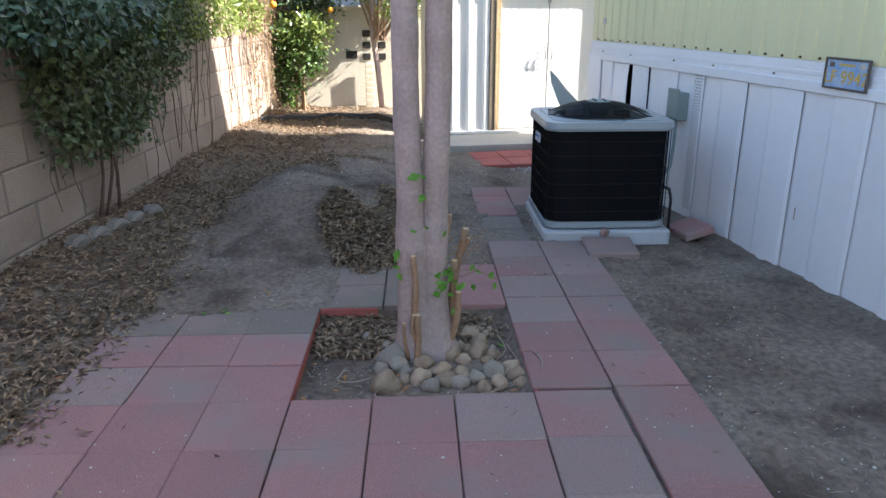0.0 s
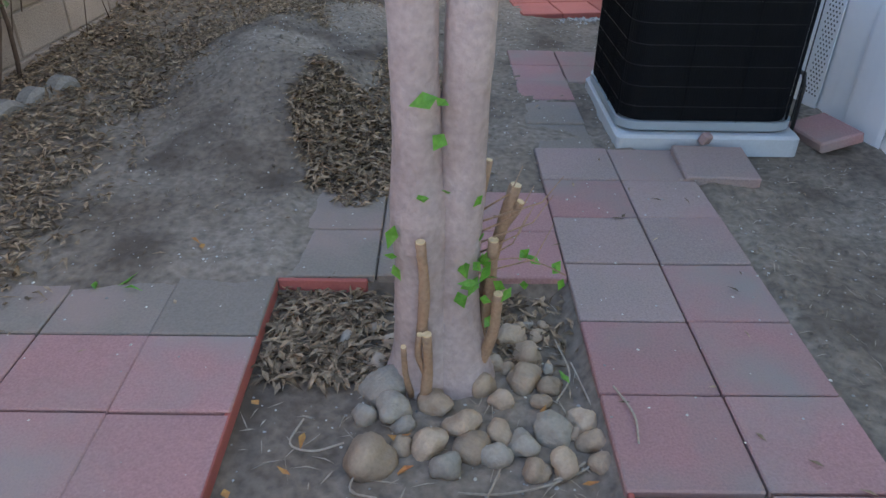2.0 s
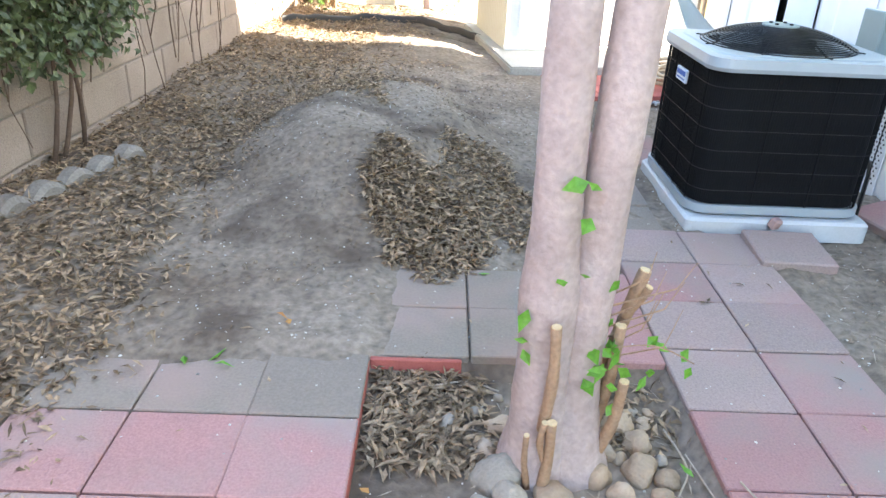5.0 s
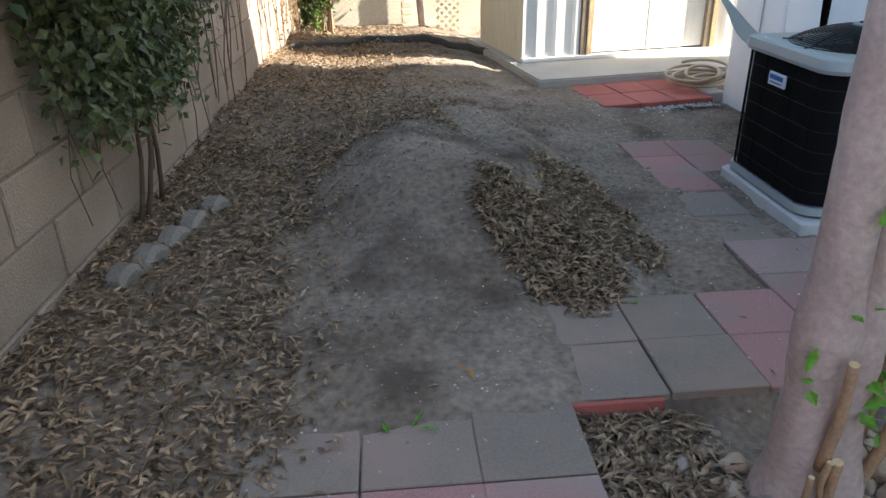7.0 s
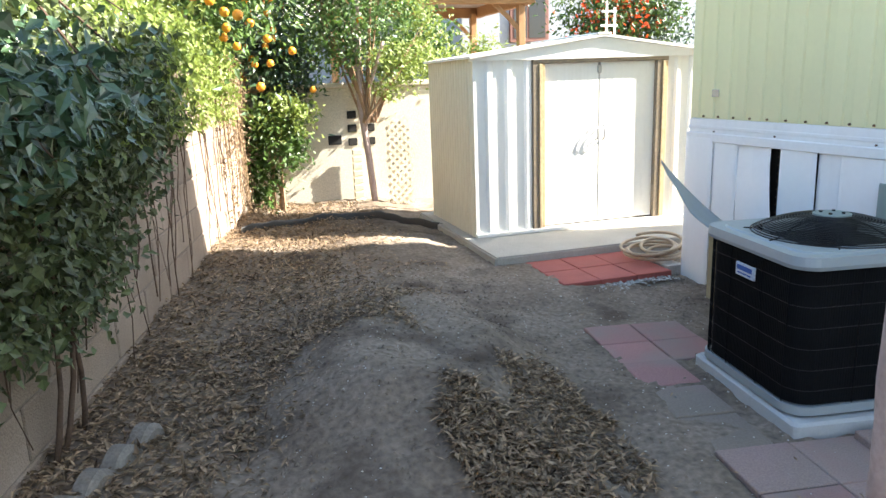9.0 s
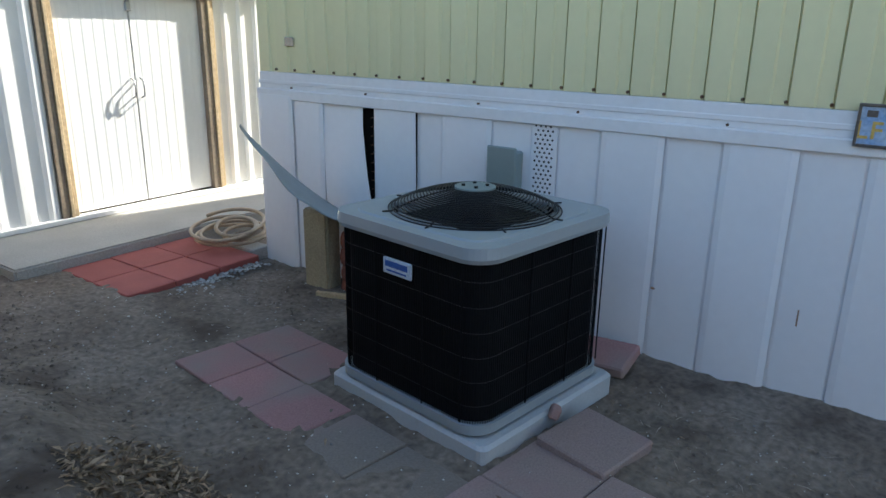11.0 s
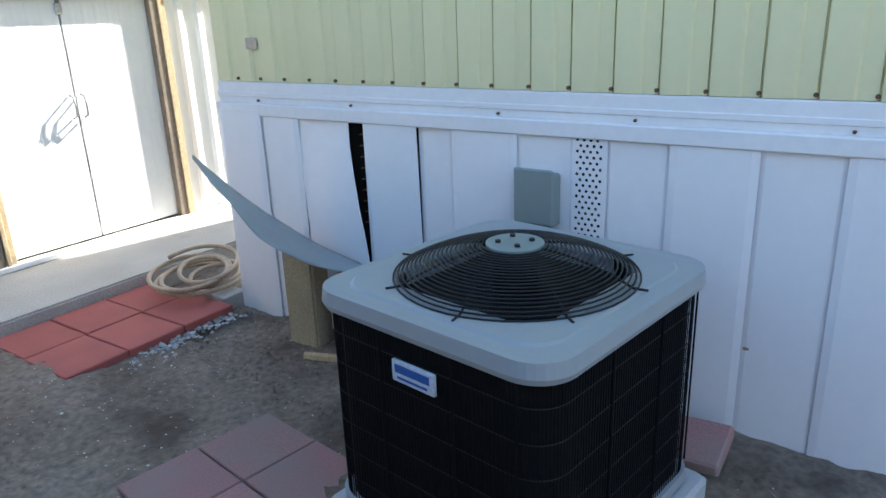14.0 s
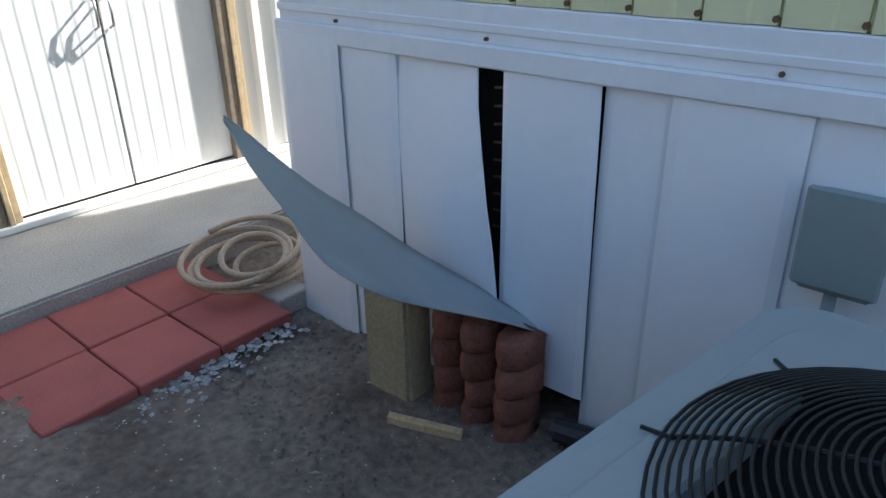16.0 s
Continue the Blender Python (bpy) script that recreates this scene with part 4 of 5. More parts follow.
for _ in range(4200):
    x, y = rng.uniform(-1.2, 2.1), rng.uniform(1.2, 7.5)
    if in_pavers(x, y) and not (PIT[0] < x < PIT[1] and PIT[2] < y < PIT[3]) and rng.random() < 0.72:
        continue
    z = ground_z(x, y)
    if in_pavers(x, y) and not (PIT[0] < x < PIT[1] and PIT[2] < y < PIT[3]):
        z = max(z, 0.003)
    sp.append((x, y, z, rng.uniform(0.0016, 0.0055) * (1.5 if rng.random() < 0.06 else 1)))


def pebbles(name, items, material, label):
    vs, fs = [], []
    for x, y, z, r in items:
        o = len(vs)
        a = rng.uniform(0, 6)
        for k in range(5):
            vs.append((x + r * rng.uniform(0.7, 1.2) * math.cos(a + k * 1.257), y + r * rng.uniform(0.7, 1.2) * math.sin(a + k * 1.257), z))
        vs.append((x, y, z + r * rng.uniform(0.5, 0.9)))
        vs.append((x, y, z - r * 0.5))
        for k in range(5):
            fs.append((o + k, o + (k + 1) % 5, o + 5))
            fs.append((o + (k + 1) % 5, o + k, o + 6))
    return tagged(link(name, vs, fs, material), label, "pebbles", kind="stuff")


pebbles("pale_pebbles", sp[:1500], m_speck, "pale specks and grit scattered on the soil")
pebbles("grey_pebbles", sp[1500:], m_gravel, "grey pebbles and clods on the soil")
clods = []
for _ in range(8000):
    x, y = rng.uniform(1.42, 2.12), rng.uniform(1.2, 7.0)
    if rng.random() < 0.5:
        x, y = rng.uniform(-1.0, 0.6), rng.uniform(3.8, 7.4)
    if not in_pavers(x, y):
        clods.append((x, y, ground_z(x, y), rng.uniform(0.002, 0.012)))
pebbles("soil_clods", clods, m_soil, "small clods of dry soil")
gr = [(*(HM @ Vector((1.15 + t * 0.82 + rng.normal() * 0.02, 6.895 + rng.normal() * 0.04 + 0.05 * t, 0)))[:2], -0.045, rng.uniform(0.005, 0.017)) for t in rng.random(300)]
pebbles("gravel_strip", gr, m_gravel, "grey gravel along the red slabs")

# ---- foliage on the block wall ----
def wall_spots(rng, n, y0, y1, z0, z1, out, dens=None):
    res = []
    while len(res) < n:
        y, z = rng.uniform(y0, y1), rng.uniform(z0, z1)
        if dens and rng.random() > dens(y, z):
            continue
        res.append((wall_x(y) + 0.01 + abs(rng.normal()) * out, y, z))
    return res


rng = np.random.default_rng(21)


def ivy_dens(y, z):
    low = 0.55 + 0.30 * math.sin(y * 2.1 + 0.6) + 0.22 * noise.noise(Vector((y * 3.5, 0, 1)))
    if y > 7.3:
        low = 1.02 + 0.16 * noise.noise(Vector((y * 4, 0, 1)))
    t = (z - low) / 0.5
    return max(0.0, min(1.0, t)) * (0.45 + 0.9 * max(0, 0.5 + noise.noise(Vector((y * 5, z * 5, 2)))))


ivy = thing("ivy", "trailing green ivy hanging over the block wall", "climbing plant")
leaves("ivy_foliage", wall_spots(rng, 9500, 4.2, 6.6, 0.5, 1.80, 0.10, ivy_dens), 0.05, 0.034, m_ivy, ivy, rng, 0.9, face=(1.0, 0, 0.3))
# upper ivy in a paler leaf than the rest: sunlight painted in
leaves("ivy_foliage", wall_spots(rng, 6500, 4.8, 9.3, 1.15, 1.95, 0.07, ivy_dens), 0.05, 0.03, m_leaf_pale_sunlit, ivy, rng, 0.9, face=(1.0, 0, 0.3))
for k in range(46):
    y = rng.uniform(4.2, 9.9)
    z0, z1 = rng.uniform(0.02, 0.5), rng.uniform(1.2, 1.75)
    if y > 7.5:
        z0 = rng.uniform(0.0, 0.7)
    pts = [(wall_x(y) + 0.025, y + 0.06 * math.sin(7 * t + k) + 0.03 * math.sin(17 * t + 2 * k) + 0.35 * t * math.sin(k * 3.1), z0 + (z1 - z0) * t) for t in np.linspace(0, 1, 7)]
    v, f = tube(pts, [rng.uniform(0.0015, 0.0045)] * 7, 5)
    link("ivy_stem", v, f, m_vine, ivy)
for y, lean in ((4.72, 0.32), (4.80, 0.5), (5.02, -0.05)):
    pts = [(wall_x(y) + 0.05 + 0.04 * math.sin(5 * t), y + lean * t, 0.02 + 1.15 * t) for t in np.linspace(0, 1, 8)]
    v, f = tube(pts, [0.012 - 0.006 * t for t in np.linspace(0, 1, 8)], 7, wobble=0.2)
    link("ivy_stem", v, f, m_vine, ivy, smooth=True)

# dry hanging vine on the sunlit stretch
vine = thing("dry_vine", "dry brown vine hanging down the sunlit wall", "climbing plant")
leaves("vine_foliage", wall_spots(rng, 1100, 8.6, 10.1, 0.25, 1.75, 0.05, lambda y, z: 0.25 + 0.75 * (z / 1.75)), 0.05, 0.016, m_litter, vine, rng, 1.2, face=(1, 0, 0))
for k in range(30):
    y = rng.uniform(8.8, 10.2)
    pts = [(wall_x(y) + 0.03 + 0.03 * abs(math.sin(k)), y + 0.05 * math.sin(6 * t + k), 1.72 - (1.1 + 0.5 * math.sin(k)) * t) for t in np.linspace(0, 1, 6)]
    v, f = tube(pts, 0.005, 5)
    link("vine_stem", v, f, m_litter, vine)

# overhanging shrub with dark glossy leaves
bush = thing("overhanging_shrub", "dark glossy-leaved shrub hanging over the block wall", "shrub", (0, 0, 0))
bspots = []
for cx, cy, cz, rx, ry, rz, nn_ in ((-1.66, 4.1, 1.46, 0.36, 0.75, 0.26, 2300), (-1.62, 4.8, 1.47, 0.30, 0.60, 0.26, 1500), (-1.70, 3.2, 1.45, 0.36, 0.7, 0.26, 1000), (-1.66, 5.5, 1.5, 0.20, 0.4, 0.25, 600), (-1.66, 3.7, 1.38, 0.26, 0.8, 0.22, 350)):
    bspots.append(cloud(rng, nn_, (cx, cy, cz), (rx, ry, rz), 16, 0.28, 0.4))
leaves("shrub_foliage", np.concatenate(bspots), 0.058, 0.032, m_leaf_dark, bush, rng, 0.8, face=(0.8, -0.6, 0.6), curl=0.15)
for k in range(22):
    y = rng.uniform(3.0, 5.6)
    p0 = Vector((wall_x(y) - 0.3, y, 1.9 + rng.uniform(-0.1, 0.3)))
    p1 = Vector((rng.uniform(-1.75, -1.4), y + rng.uniform(-0.4, 0.4), rng.uniform(1.15, 1.9)))
    v, f = tube([p0, p0.lerp(p1, 0.5) + Vector((0, 0, 0.14)), p1], [0.012, 0.008, 0.003], 6)
    link("branch", v, f, m_vine, bush)
for k in range(3):
    v, f = tube([(-2.3, 3.4 + k * 0.6, -0.02), (-2.25, 3.5 + k * 0.6, 1.0), (-2.1, 3.4 + k * 0.7, 1.9)], [0.04, 0.03, 0.015], 8)
    link("stem", v, f, m_twig, bush)

# ---- planting at the back ----
def bushy(name, label, category, base, blobs, leaf, width, materials, seed, trunk=(), per=1.0):
    r = np.random.default_rng(seed)
    t = thing(name, label, category, (0, 0, 0))
    for k, (c, rad, n) in enumerate(blobs):
        leaves("crown" if trunk else "foliage", cloud(r, int(n * per), c, rad, 18, 0.27, 0.45), leaf, width, materials[k % len(materials)], t, r, 0.5, face=(0.5, -0.6, 0.5))
    for c, rad, n in blobs:
        for j in range(3):
            q = Vector(c) + Vector(r.normal(size=3)) * 0.35 * Vector(rad).length * 0.5
            b = Vector(base) + Vector((r.normal() * 0.05, r.normal() * 0.05, 0))
            v, f = tube([b, b.lerp(q, 0.5) + Vector((0, 0, 0.1)), q], [0.016, 0.01, 0.003], 6)
            link("branch", v, f, m_twig, t)
    for pts, rad in trunk:
        v, f = tube(bez(pts, 4), rad, 10, wobble=0.12)
        link("trunk", v, f, m_bark, t, smooth=True)
    return t


shrub_ob = bushy("shrub", "leafy green shrub in the corner of the garden", "shrub", (-0.72, 10.6, 0.0), [((-0.75, 10.55, 0.85), (0.40, 0.35, 0.50), 2000), ((-0.85, 10.6, 0.45), (0.25, 0.3, 0.35), 500), ((-0.60, 10.5, 1.1), (0.36, 0.3, 0.3), 900)], 0.07, 0.036, [m_leaf, m_leaf, m_leaf_pale_sunlit], 61)
small_tree_ob = bushy("small_tree", "slender tree with airy light-green crown by the back wall", "tree", (0.42, 10.75, 1.0), [((0.35, 10.75, 2.35), (0.85, 0.6, 0.8), 2300), ((0.75, 10.7, 1.62), (0.6, 0.45, 0.32), 1500), ((-0.05, 10.8, 2.0), (0.5, 0.4, 0.5), 1000), ((0.65, 10.7, 3.1), (0.8, 0.5, 0.6), 1300), ((-0.2, 10.9, 2.9), (0.5, 0.4, 0.5), 700), ((1.15, 10.9, 2.2), (0.35, 0.35, 0.35), 450)], 0.06, 0.036, [m_leaf, m_leaf_pale_sunlit, m_leaf, m_leaf_pale_sunlit], 62,
      trunk=[([(0.45, 10.8, -0.03), (0.40, 10.8, 0.6), (0.33, 10.78, 1.3), (0.35, 10.75, 2.4)], 0.04), ([(0.37, 10.8, 0.9), (0.45, 10.75, 1.4), (0.62, 10.7, 1.9)], 0.022)])
orange = bushy("orange_tree", "orange tree laden with ripe fruit behind the wall", "tree", (-2.0, 9.6, 1.2), [((-1.75, 8.9, 2.35), (0.85, 1.3, 0.55), 4600), ((-1.5, 10.4, 2.1), (0.75, 0.8, 0.75), 3600), ((-2.2, 7.4, 2.35), (0.8, 1.2, 0.6), 3000), ((-1.15, 10.6, 1.5), (0.35, 0.35, 0.6), 1700), ((-1.0, 10.3, 2.7), (0.7, 0.6, 0.4), 1200)], 0.085, 0.042, [m_leaf, m_leaf_dark, m_leaf_pale_sunlit, m_leaf_dark], 63,
               trunk=[([(-2.2, 9.4, -0.03), (-2.1, 9.4, 0.9), (-1.9, 9.5, 2.2)], 0.07)])
fr = np.random.default_rng(64)
bm = bmesh.new()
bmesh.ops.create_icosphere(bm, subdivisions=2, radius=0.038)
fm = bpy.data.meshes.new("orange_fruit")
bm.to_mesh(fm)
bm.free()
fm.materials.append(m_orange)
fm.polygons.foreach_set("use_smooth", [True] * len(fm.polygons))
for k in range(130):
    c, rad = [((-1.65, 8.7, 2.2), (0.6, 1.0, 0.42)), ((-1.4, 10.2, 2.0), (0.6, 0.55, 0.6)), ((-1.9, 7.6, 2.25), (0.5, 0.8, 0.4))][k % 3]
    o = new("orange_fruit", fm)
    o.parent = orange
    o.location = Vector(c) + Vector(fr.normal(size=3) * rad * 0.7)
background_tree_ob = bushy("background_tree", "sunlit yellow-green tree beyond the back wall", "tree", (-0.5, 13.5, 0.0), [((-0.6, 13.5, 2.3), (0.9, 0.8, 0.9), 1600), ((0.8, 13.2, 2.2), (1.0, 0.8, 0.7), 1500), ((-1.7, 13.2, 3.2), (1.0, 0.8, 1.0), 1400), ((1.6, 12.6, 2.0), (0.7, 0.5, 0.35), 900)], 0.11, 0.05, [m_leaf_pale_sunlit, m_leaf, m_leaf_pale_sunlit, m_leaf], 65,
      trunk=[([(-0.5, 13.6, -0.03), (-0.55, 13.6, 1.5), (-0.6, 13.5, 2.6)], 0.06)])
fb = bushy("flowering_shrub", "tall dark green shrub with scarlet flowers", "shrub", (5.6, 14.2, 0.0), [((5.6, 14.2, 2.55), (1.15, 0.7, 0.75), 6200), ((6.5, 14.4, 2.0), (1.0, 0.7, 0.8), 3200)], 0.09, 0.045, [m_leaf, m_leaf_dark], 66)
leaves("flower", cloud(fr, 330, (5.5, 13.85, 2.45), (1.2, 0.45, 0.75), 40, 0.12, 0.4), 0.08, 0.06, m_flower, fb, fr, 0.2, curl=0.4)
far_shrub_ob = bushy("far_shrub", "green hedge growth behind the shed", "shrub", (1.8, 11.9, 0.0), [((1.5, 11.9, 1.75), (0.55, 0.3, 0.35), 900), ((2.3, 12.0, 1.75), (0.5, 0.3, 0.3), 600)], 0.09, 0.03, [m_leaf_pale_sunlit], 67)

# garden edging hoop, lattice and stacked slats
arc = []
for k in range(41):
    t = k / 40
    arc.append((-1.05 + 1.95 * t, 9.0 + 0.75 * math.sin(math.pi * min(1, t * 0.95 + 0.05)) ** 0.8 + 0.15 * t, 0.0))
ev, ef = [], []
for (x, y, z) in arc:
    x, y, _ = HM @ Vector((x, y, 0))
    g = ground_z(x, y)
    for off, zz in ((-0.012, g - 0.02), (-0.016, g + 0.055), (-0.008, g + 0.07), (0.008, g + 0.07), (0.016, g + 0.055), (0.012, g - 0.02)):
        ev.append((x, y + off, zz))
for i in range(40):
    for j in range(5):
        ef.append((i * 6 + j, i * 6 + j + 1, i * 6 + j + 7, i * 6 + j + 6))
ef += [tuple(range(6)), tuple(range(245, 239, -1))]
tagged(link("garden_edging", ev, ef, m_plastic, None, smooth=True), "black plastic lawn edging curving round the back bed", "edging")

lat = thing("lattice_panel", "cream diamond lattice panel leaning by the shed", "lattice")
LW, LH = 0.36, 1.05
for sgn in (-1, 1):
    for k in range(-8, 14):
        # strips at 45 degrees, cut to the panel
        pts = []
        for t in np.linspace(-1.6, 1.6, 161):
            x, z = k * 0.095 + t * 0.7071, 0.5 + sgn * t * 0.7071
            if 0 <= x <= LW and 0 <= z <= LH:
                pts.append((x, z))
        if len(pts) > 4:
            (xa, za), (xb, zb) = pts[0], pts[-1]
            dx = Vector((xb - xa, 0, zb - za)).normalized()
            nn = Vector((-dx.z, 0, dx.x)) * 0.016
            y = 10.72 + 0.012 * sgn
            loops = []
            for px, pz in ((xa, za), (xb, zb)):
                p = Vector((0.60 + px, y, 0.03 + pz))
                loops.append([p + nn + Vector((0, 0.004, 0)), p - nn + Vector((0, 0.004, 0)), p - nn - Vector((0, 0.004, 0)), p + nn - Vector((0, 0.004, 0))])
            v, f = loft(loops)
            link("lattice_strip", v, f, m_lattice, lat)
shut = thing("slatted_panel", "narrow cream slatted panel leaning on the back wall", "panel")
for k in range(8):
    part("slat", box_bm(0.24, 0.36, 10.98, 11.04, 0.02 + 0.085 * k, 0.085 + 0.085 * k, 0.006), m_lattice, shut)
ub = thing("utility_box", "grey metal utility box on a post beyond the wall", "utility box")
part("box_body", box_bm(-0.72, -0.36, 12.1, 12.3, 1.75, 2.28, 0.015), m_neigh, ub)
part("box_post", box_bm(-0.60, -0.48, 12.15, 12.27, -0.02, 1.76, 0.008), m_curtain, ub)

# antenna on the shed ridge
ant = thing("antenna", "small white metal aerial standing behind the shed", "antenna")
for a, b in (((2.95, 9.87, -0.02), (2.95, 9.87, 2.23)), ((3.05, 9.87, 1.5), (3.05, 9.87, 2.16)), ((2.89, 9.87, 2.12), (3.07, 9.87, 2.12)), ((2.88, 9.87, 1.97), (3.08, 9.87, 1.97))):
    v, f = tube([a, b], 0.012, 6)
    link("rod", v, f, m_trim, ant)

# ---- pergola and the house beyond ----
per_t = thing("pergola", "cedar pergola with a pale metal hip roof", "pergola")
PX0, PX1, PY0, PY1, PZ = 1.15, 4.9, 15.9, 19.0, 3.12
for x in (PX0 + 0.2, PX1 - 0.25):
    for y in (PY0 + 0.15, PY1 - 0.2):
        part("post", box_bm(x - 0.07, x + 0.07, y - 0.07, y + 0.07, -0.02, PZ - 0.2, 0.01), m_cedar, per_t)
        for s in (-1, 1):
            if PX0 < x + s * 0.6 < PX1:
                v, f = tube([(x + s * 0.04, y, PZ - 0.75), (x + s * 0.28, y, PZ - 0.5), (x + s * 0.60, y, PZ - 0.24)], 0.055, 4)
                link("knee_brace", v, f, m_cedar, per_t)
part("beam", box_bm(PX0, PX1, PY0, PY0 + 0.13, PZ - 0.28, PZ - 0.04, 0.01), m_cedar, per_t)
part("beam", box_bm(PX0, PX1, PY1 - 0.13, PY1, PZ - 0.28, PZ - 0.04, 0.01), m_cedar, per_t)
part("beam", box_bm(PX1 - 0.15, PX1 - 0.02, PY0 + 0.13, PY1 - 0.13, PZ - 0.28, PZ - 0.04, 0.01), m_cedar, per_t)
ax, ay, az = (PX0 + PX1) / 2, (PY0 + PY1) / 2, PZ + 1.0
ev = [(PX0 - 0.25, PY0 - 0.25, PZ), (PX1 + 0.25, PY0 - 0.25, PZ), (PX1 + 0.25, PY1 + 0.25, PZ), (PX0 - 0.25, PY1 + 0.25, PZ), (ax, ay, az), (PX0 - 0.25, PY0 - 0.25, PZ - 0.06), (PX1 + 0.25, PY0 - 0.25, PZ - 0.06), (PX1 + 0.25, PY1 + 0.25, PZ - 0.06), (PX0 - 0.25, PY1 + 0.25, PZ - 0.06)]
link("roof", ev, [(0, 1, 4), (1, 2, 4), (2, 3, 4), (3, 0, 4), (5, 6, 1, 0), (6, 7, 2, 1), (7, 8, 3, 2), (8, 5, 0, 3), (8, 7, 6, 5)], m_roofmetal, per_t)
for k in range(1, 9):
    x = PX0 - 0.25 + (PX1 - PX0 + 0.5) * k / 9
    tt = 1 - abs(x - ax) / (ax - PX0 + 0.25)
    v, f = tube([(x, PY0 - 0.25, PZ + 0.012), (x, PY0 - 0.25 + (ay - PY0 + 0.25) * tt, PZ + 0.012 + 1.0 * tt)], 0.014, 4)
    link("roof_seam", v, f, m_roofmetal, per_t)

nb = thing("neighbour_house", "grey stucco house with a dark framed window", "house")
part("wall", box_bm(4.6, 14.0, 19.5, 26.0, -0.02, 5.0, 0.02), m_neigh, nb)
win = part("window", box_bm(5.85, 6.9, 19.44, 19.55, 2.3, 4.3, 0.01), m_curtain, nb)
for x0, x1 in ((5.95, 6.3), (6.36, 6.8)):
    part("pane", box_bm(x0, x1, 19.43, 19.45, 2.4, 4.2), m_glass, win)
ev = [(4.0, 19.0, 4.95), (14.6, 19.0, 4.95), (14.6, 26.5, 4.95), (4.0, 26.5, 4.95), (5.5, 22.7, 6.2), (13.0, 22.7, 6.2)]
link("roof", ev, [(0, 1, 5, 4), (1, 2, 5), (2, 3, 4, 5), (3, 0, 4), (3, 2, 1, 0)], m_roofmetal, nb)
nb2 = thing("background_house", "pale blue house wall far behind the garden", "house")
part("wall", box_bm(-9.0, 4.0, 24.0, 30.0, -0.02, 3.2, 0.02), m_neigh, nb2)
ev = [(-9.5, 23.5, 3.15), (4.4, 23.5, 3.15), (4.4, 30.5, 3.15), (-9.5, 30.5, 3.15), (-7.0, 27, 4.6), (2.0, 27, 4.6)]
link("roof", ev, [(0, 1, 5, 4), (1, 2, 5), (2, 3, 4, 5), (3, 0, 4), (3, 2, 1, 0)], m_roofmetal, nb2)

# ---- skirting panels ----
SEAMS = [7.03, 6.745, 6.51, 6.12, 5.83, 5.66, 5.38, 5.14, 5.03, 4.80, 4.53, 4.28, 4.015, 3.77, 3.51, 3.25, 2.99, 2.72, 2.47, 2.20, 1.95, 1.70, 1.45, 1.18, 0.9, 0.4, -0.2, -0.8, -1.5, -2.2, -3.0]
skirt = thing("skirting", "white overlapping metal skirting panels round the house base", "skirting", kind="structure")
rs = random.Random(8)
for k in range(len(SEAMS) - 1):
    y1, y0 = SEAMS[k], SEAMS[k + 1]
    if (y1, y0) == (5.14, 5.03):
        continue
    off = 0.014 * (k % 2) + rs.uniform(-0.002, 0.002)
    if k == 0:
        off = 0.03
    xo = HX - 0.004 - off
    zb, zt = -0.09, 0.985
    lean = 0.0
    ys = [y0 - 0.006, y0 + 0.02, (y0 + y1) / 2, y1 - 0.02, y1 + 0.006]
    if (y1, y0) == (6.12, 5.83):
        ys, zb = [y0 + 0.008, y0 + 0.03, (y0 + y1) / 2, y1 - 0.02, y1], 0.06
    xs = [xo + 0.006, xo, xo - 0.002, xo, xo + 0.006]
    vs, fs = [], []
    for zi in range(9):
        t = zi / 8
        z = zb + (zt - zb) * t
        for j in range(5):
            bulge, dy = 0.0, 0.0
            if (y1, y0) == (6.51, 6.12):
                # torn sheet: its south edge stands off and leans, open at the top
                bulge = 0.05 * math.sin(math.pi * min(1.0, (1 - t) * 1.1)) * (4 - j) / 4
                dy = 0.10 * min(1.0, max(0.0, (t - 0.45) / 0.5)) * (4 - j) / 4
            if (y1, y0) == (6.12, 5.83):
                dy = -0.012 * (1 - t) * (4 - j) / 4
            vs.append((xs[j] - bulge, ys[j] + dy, z))
    for i in range(8):
        for j in range(4):
            o = i * 5 + j
            fs.append((o + 1, o, o + 5, o + 6))
    p = link("skirting_panel", vs, fs, m_white, skirt)
    p.modifiers.new("thick", "SOLIDIFY").thickness = 0.004
# rust runs below old fixings
for yy, z0, z1, w in ((4.506, 0.288, 0.298, 0.018), (3.92, 0.265, 0.335, 0.006)):
    part("rust_mark", box_bm(HX - 0.0245, HX - 0.0195, yy - w / 2, yy + w / 2, z0, z1, 0.002), m_twig, skirt, "brown rust mark")
# perforated strip; flat black discs paint the shade inside its holes
me_v, me_f = [], []
pv = part("vent_strip", box_bm(HX - 0.012, HX - 0.006, 5.02, 5.15, -0.08, 0.985), m_white, skirt, "white strip perforated with rows of round holes")
for r in range(46):
    for c in range(4):
        y = 5.043 + 0.025 * c + 0.0125 * (r % 2)
        z = 0.03 + 0.0205 * r
        if y < 5.135:
            o = len(me_v)
            for q in range(8):
                me_v.append((HX - 0.0128, y + 0.0058 * math.cos(q * math.pi / 4), z + 0.0058 * math.sin(q * math.pi / 4)))
            me_f.append(tuple(range(o, o + 8)))
tagged(link("vent_holes", me_v, me_f, m_dark, pv), kind="stuff")
for k in range(9):
    v, f = tube([(HX + 0.02, 6.17, 0.5 + 0.05 * k), (HX + 0.005, 6.135 - 0.008 * (k % 3), 0.51 + 0.05 * k)], 0.004, 5)
    link("torn_tab", v, f, m_rust, skirt)

# siding boards and their screws
sm2 = siding_mesh()
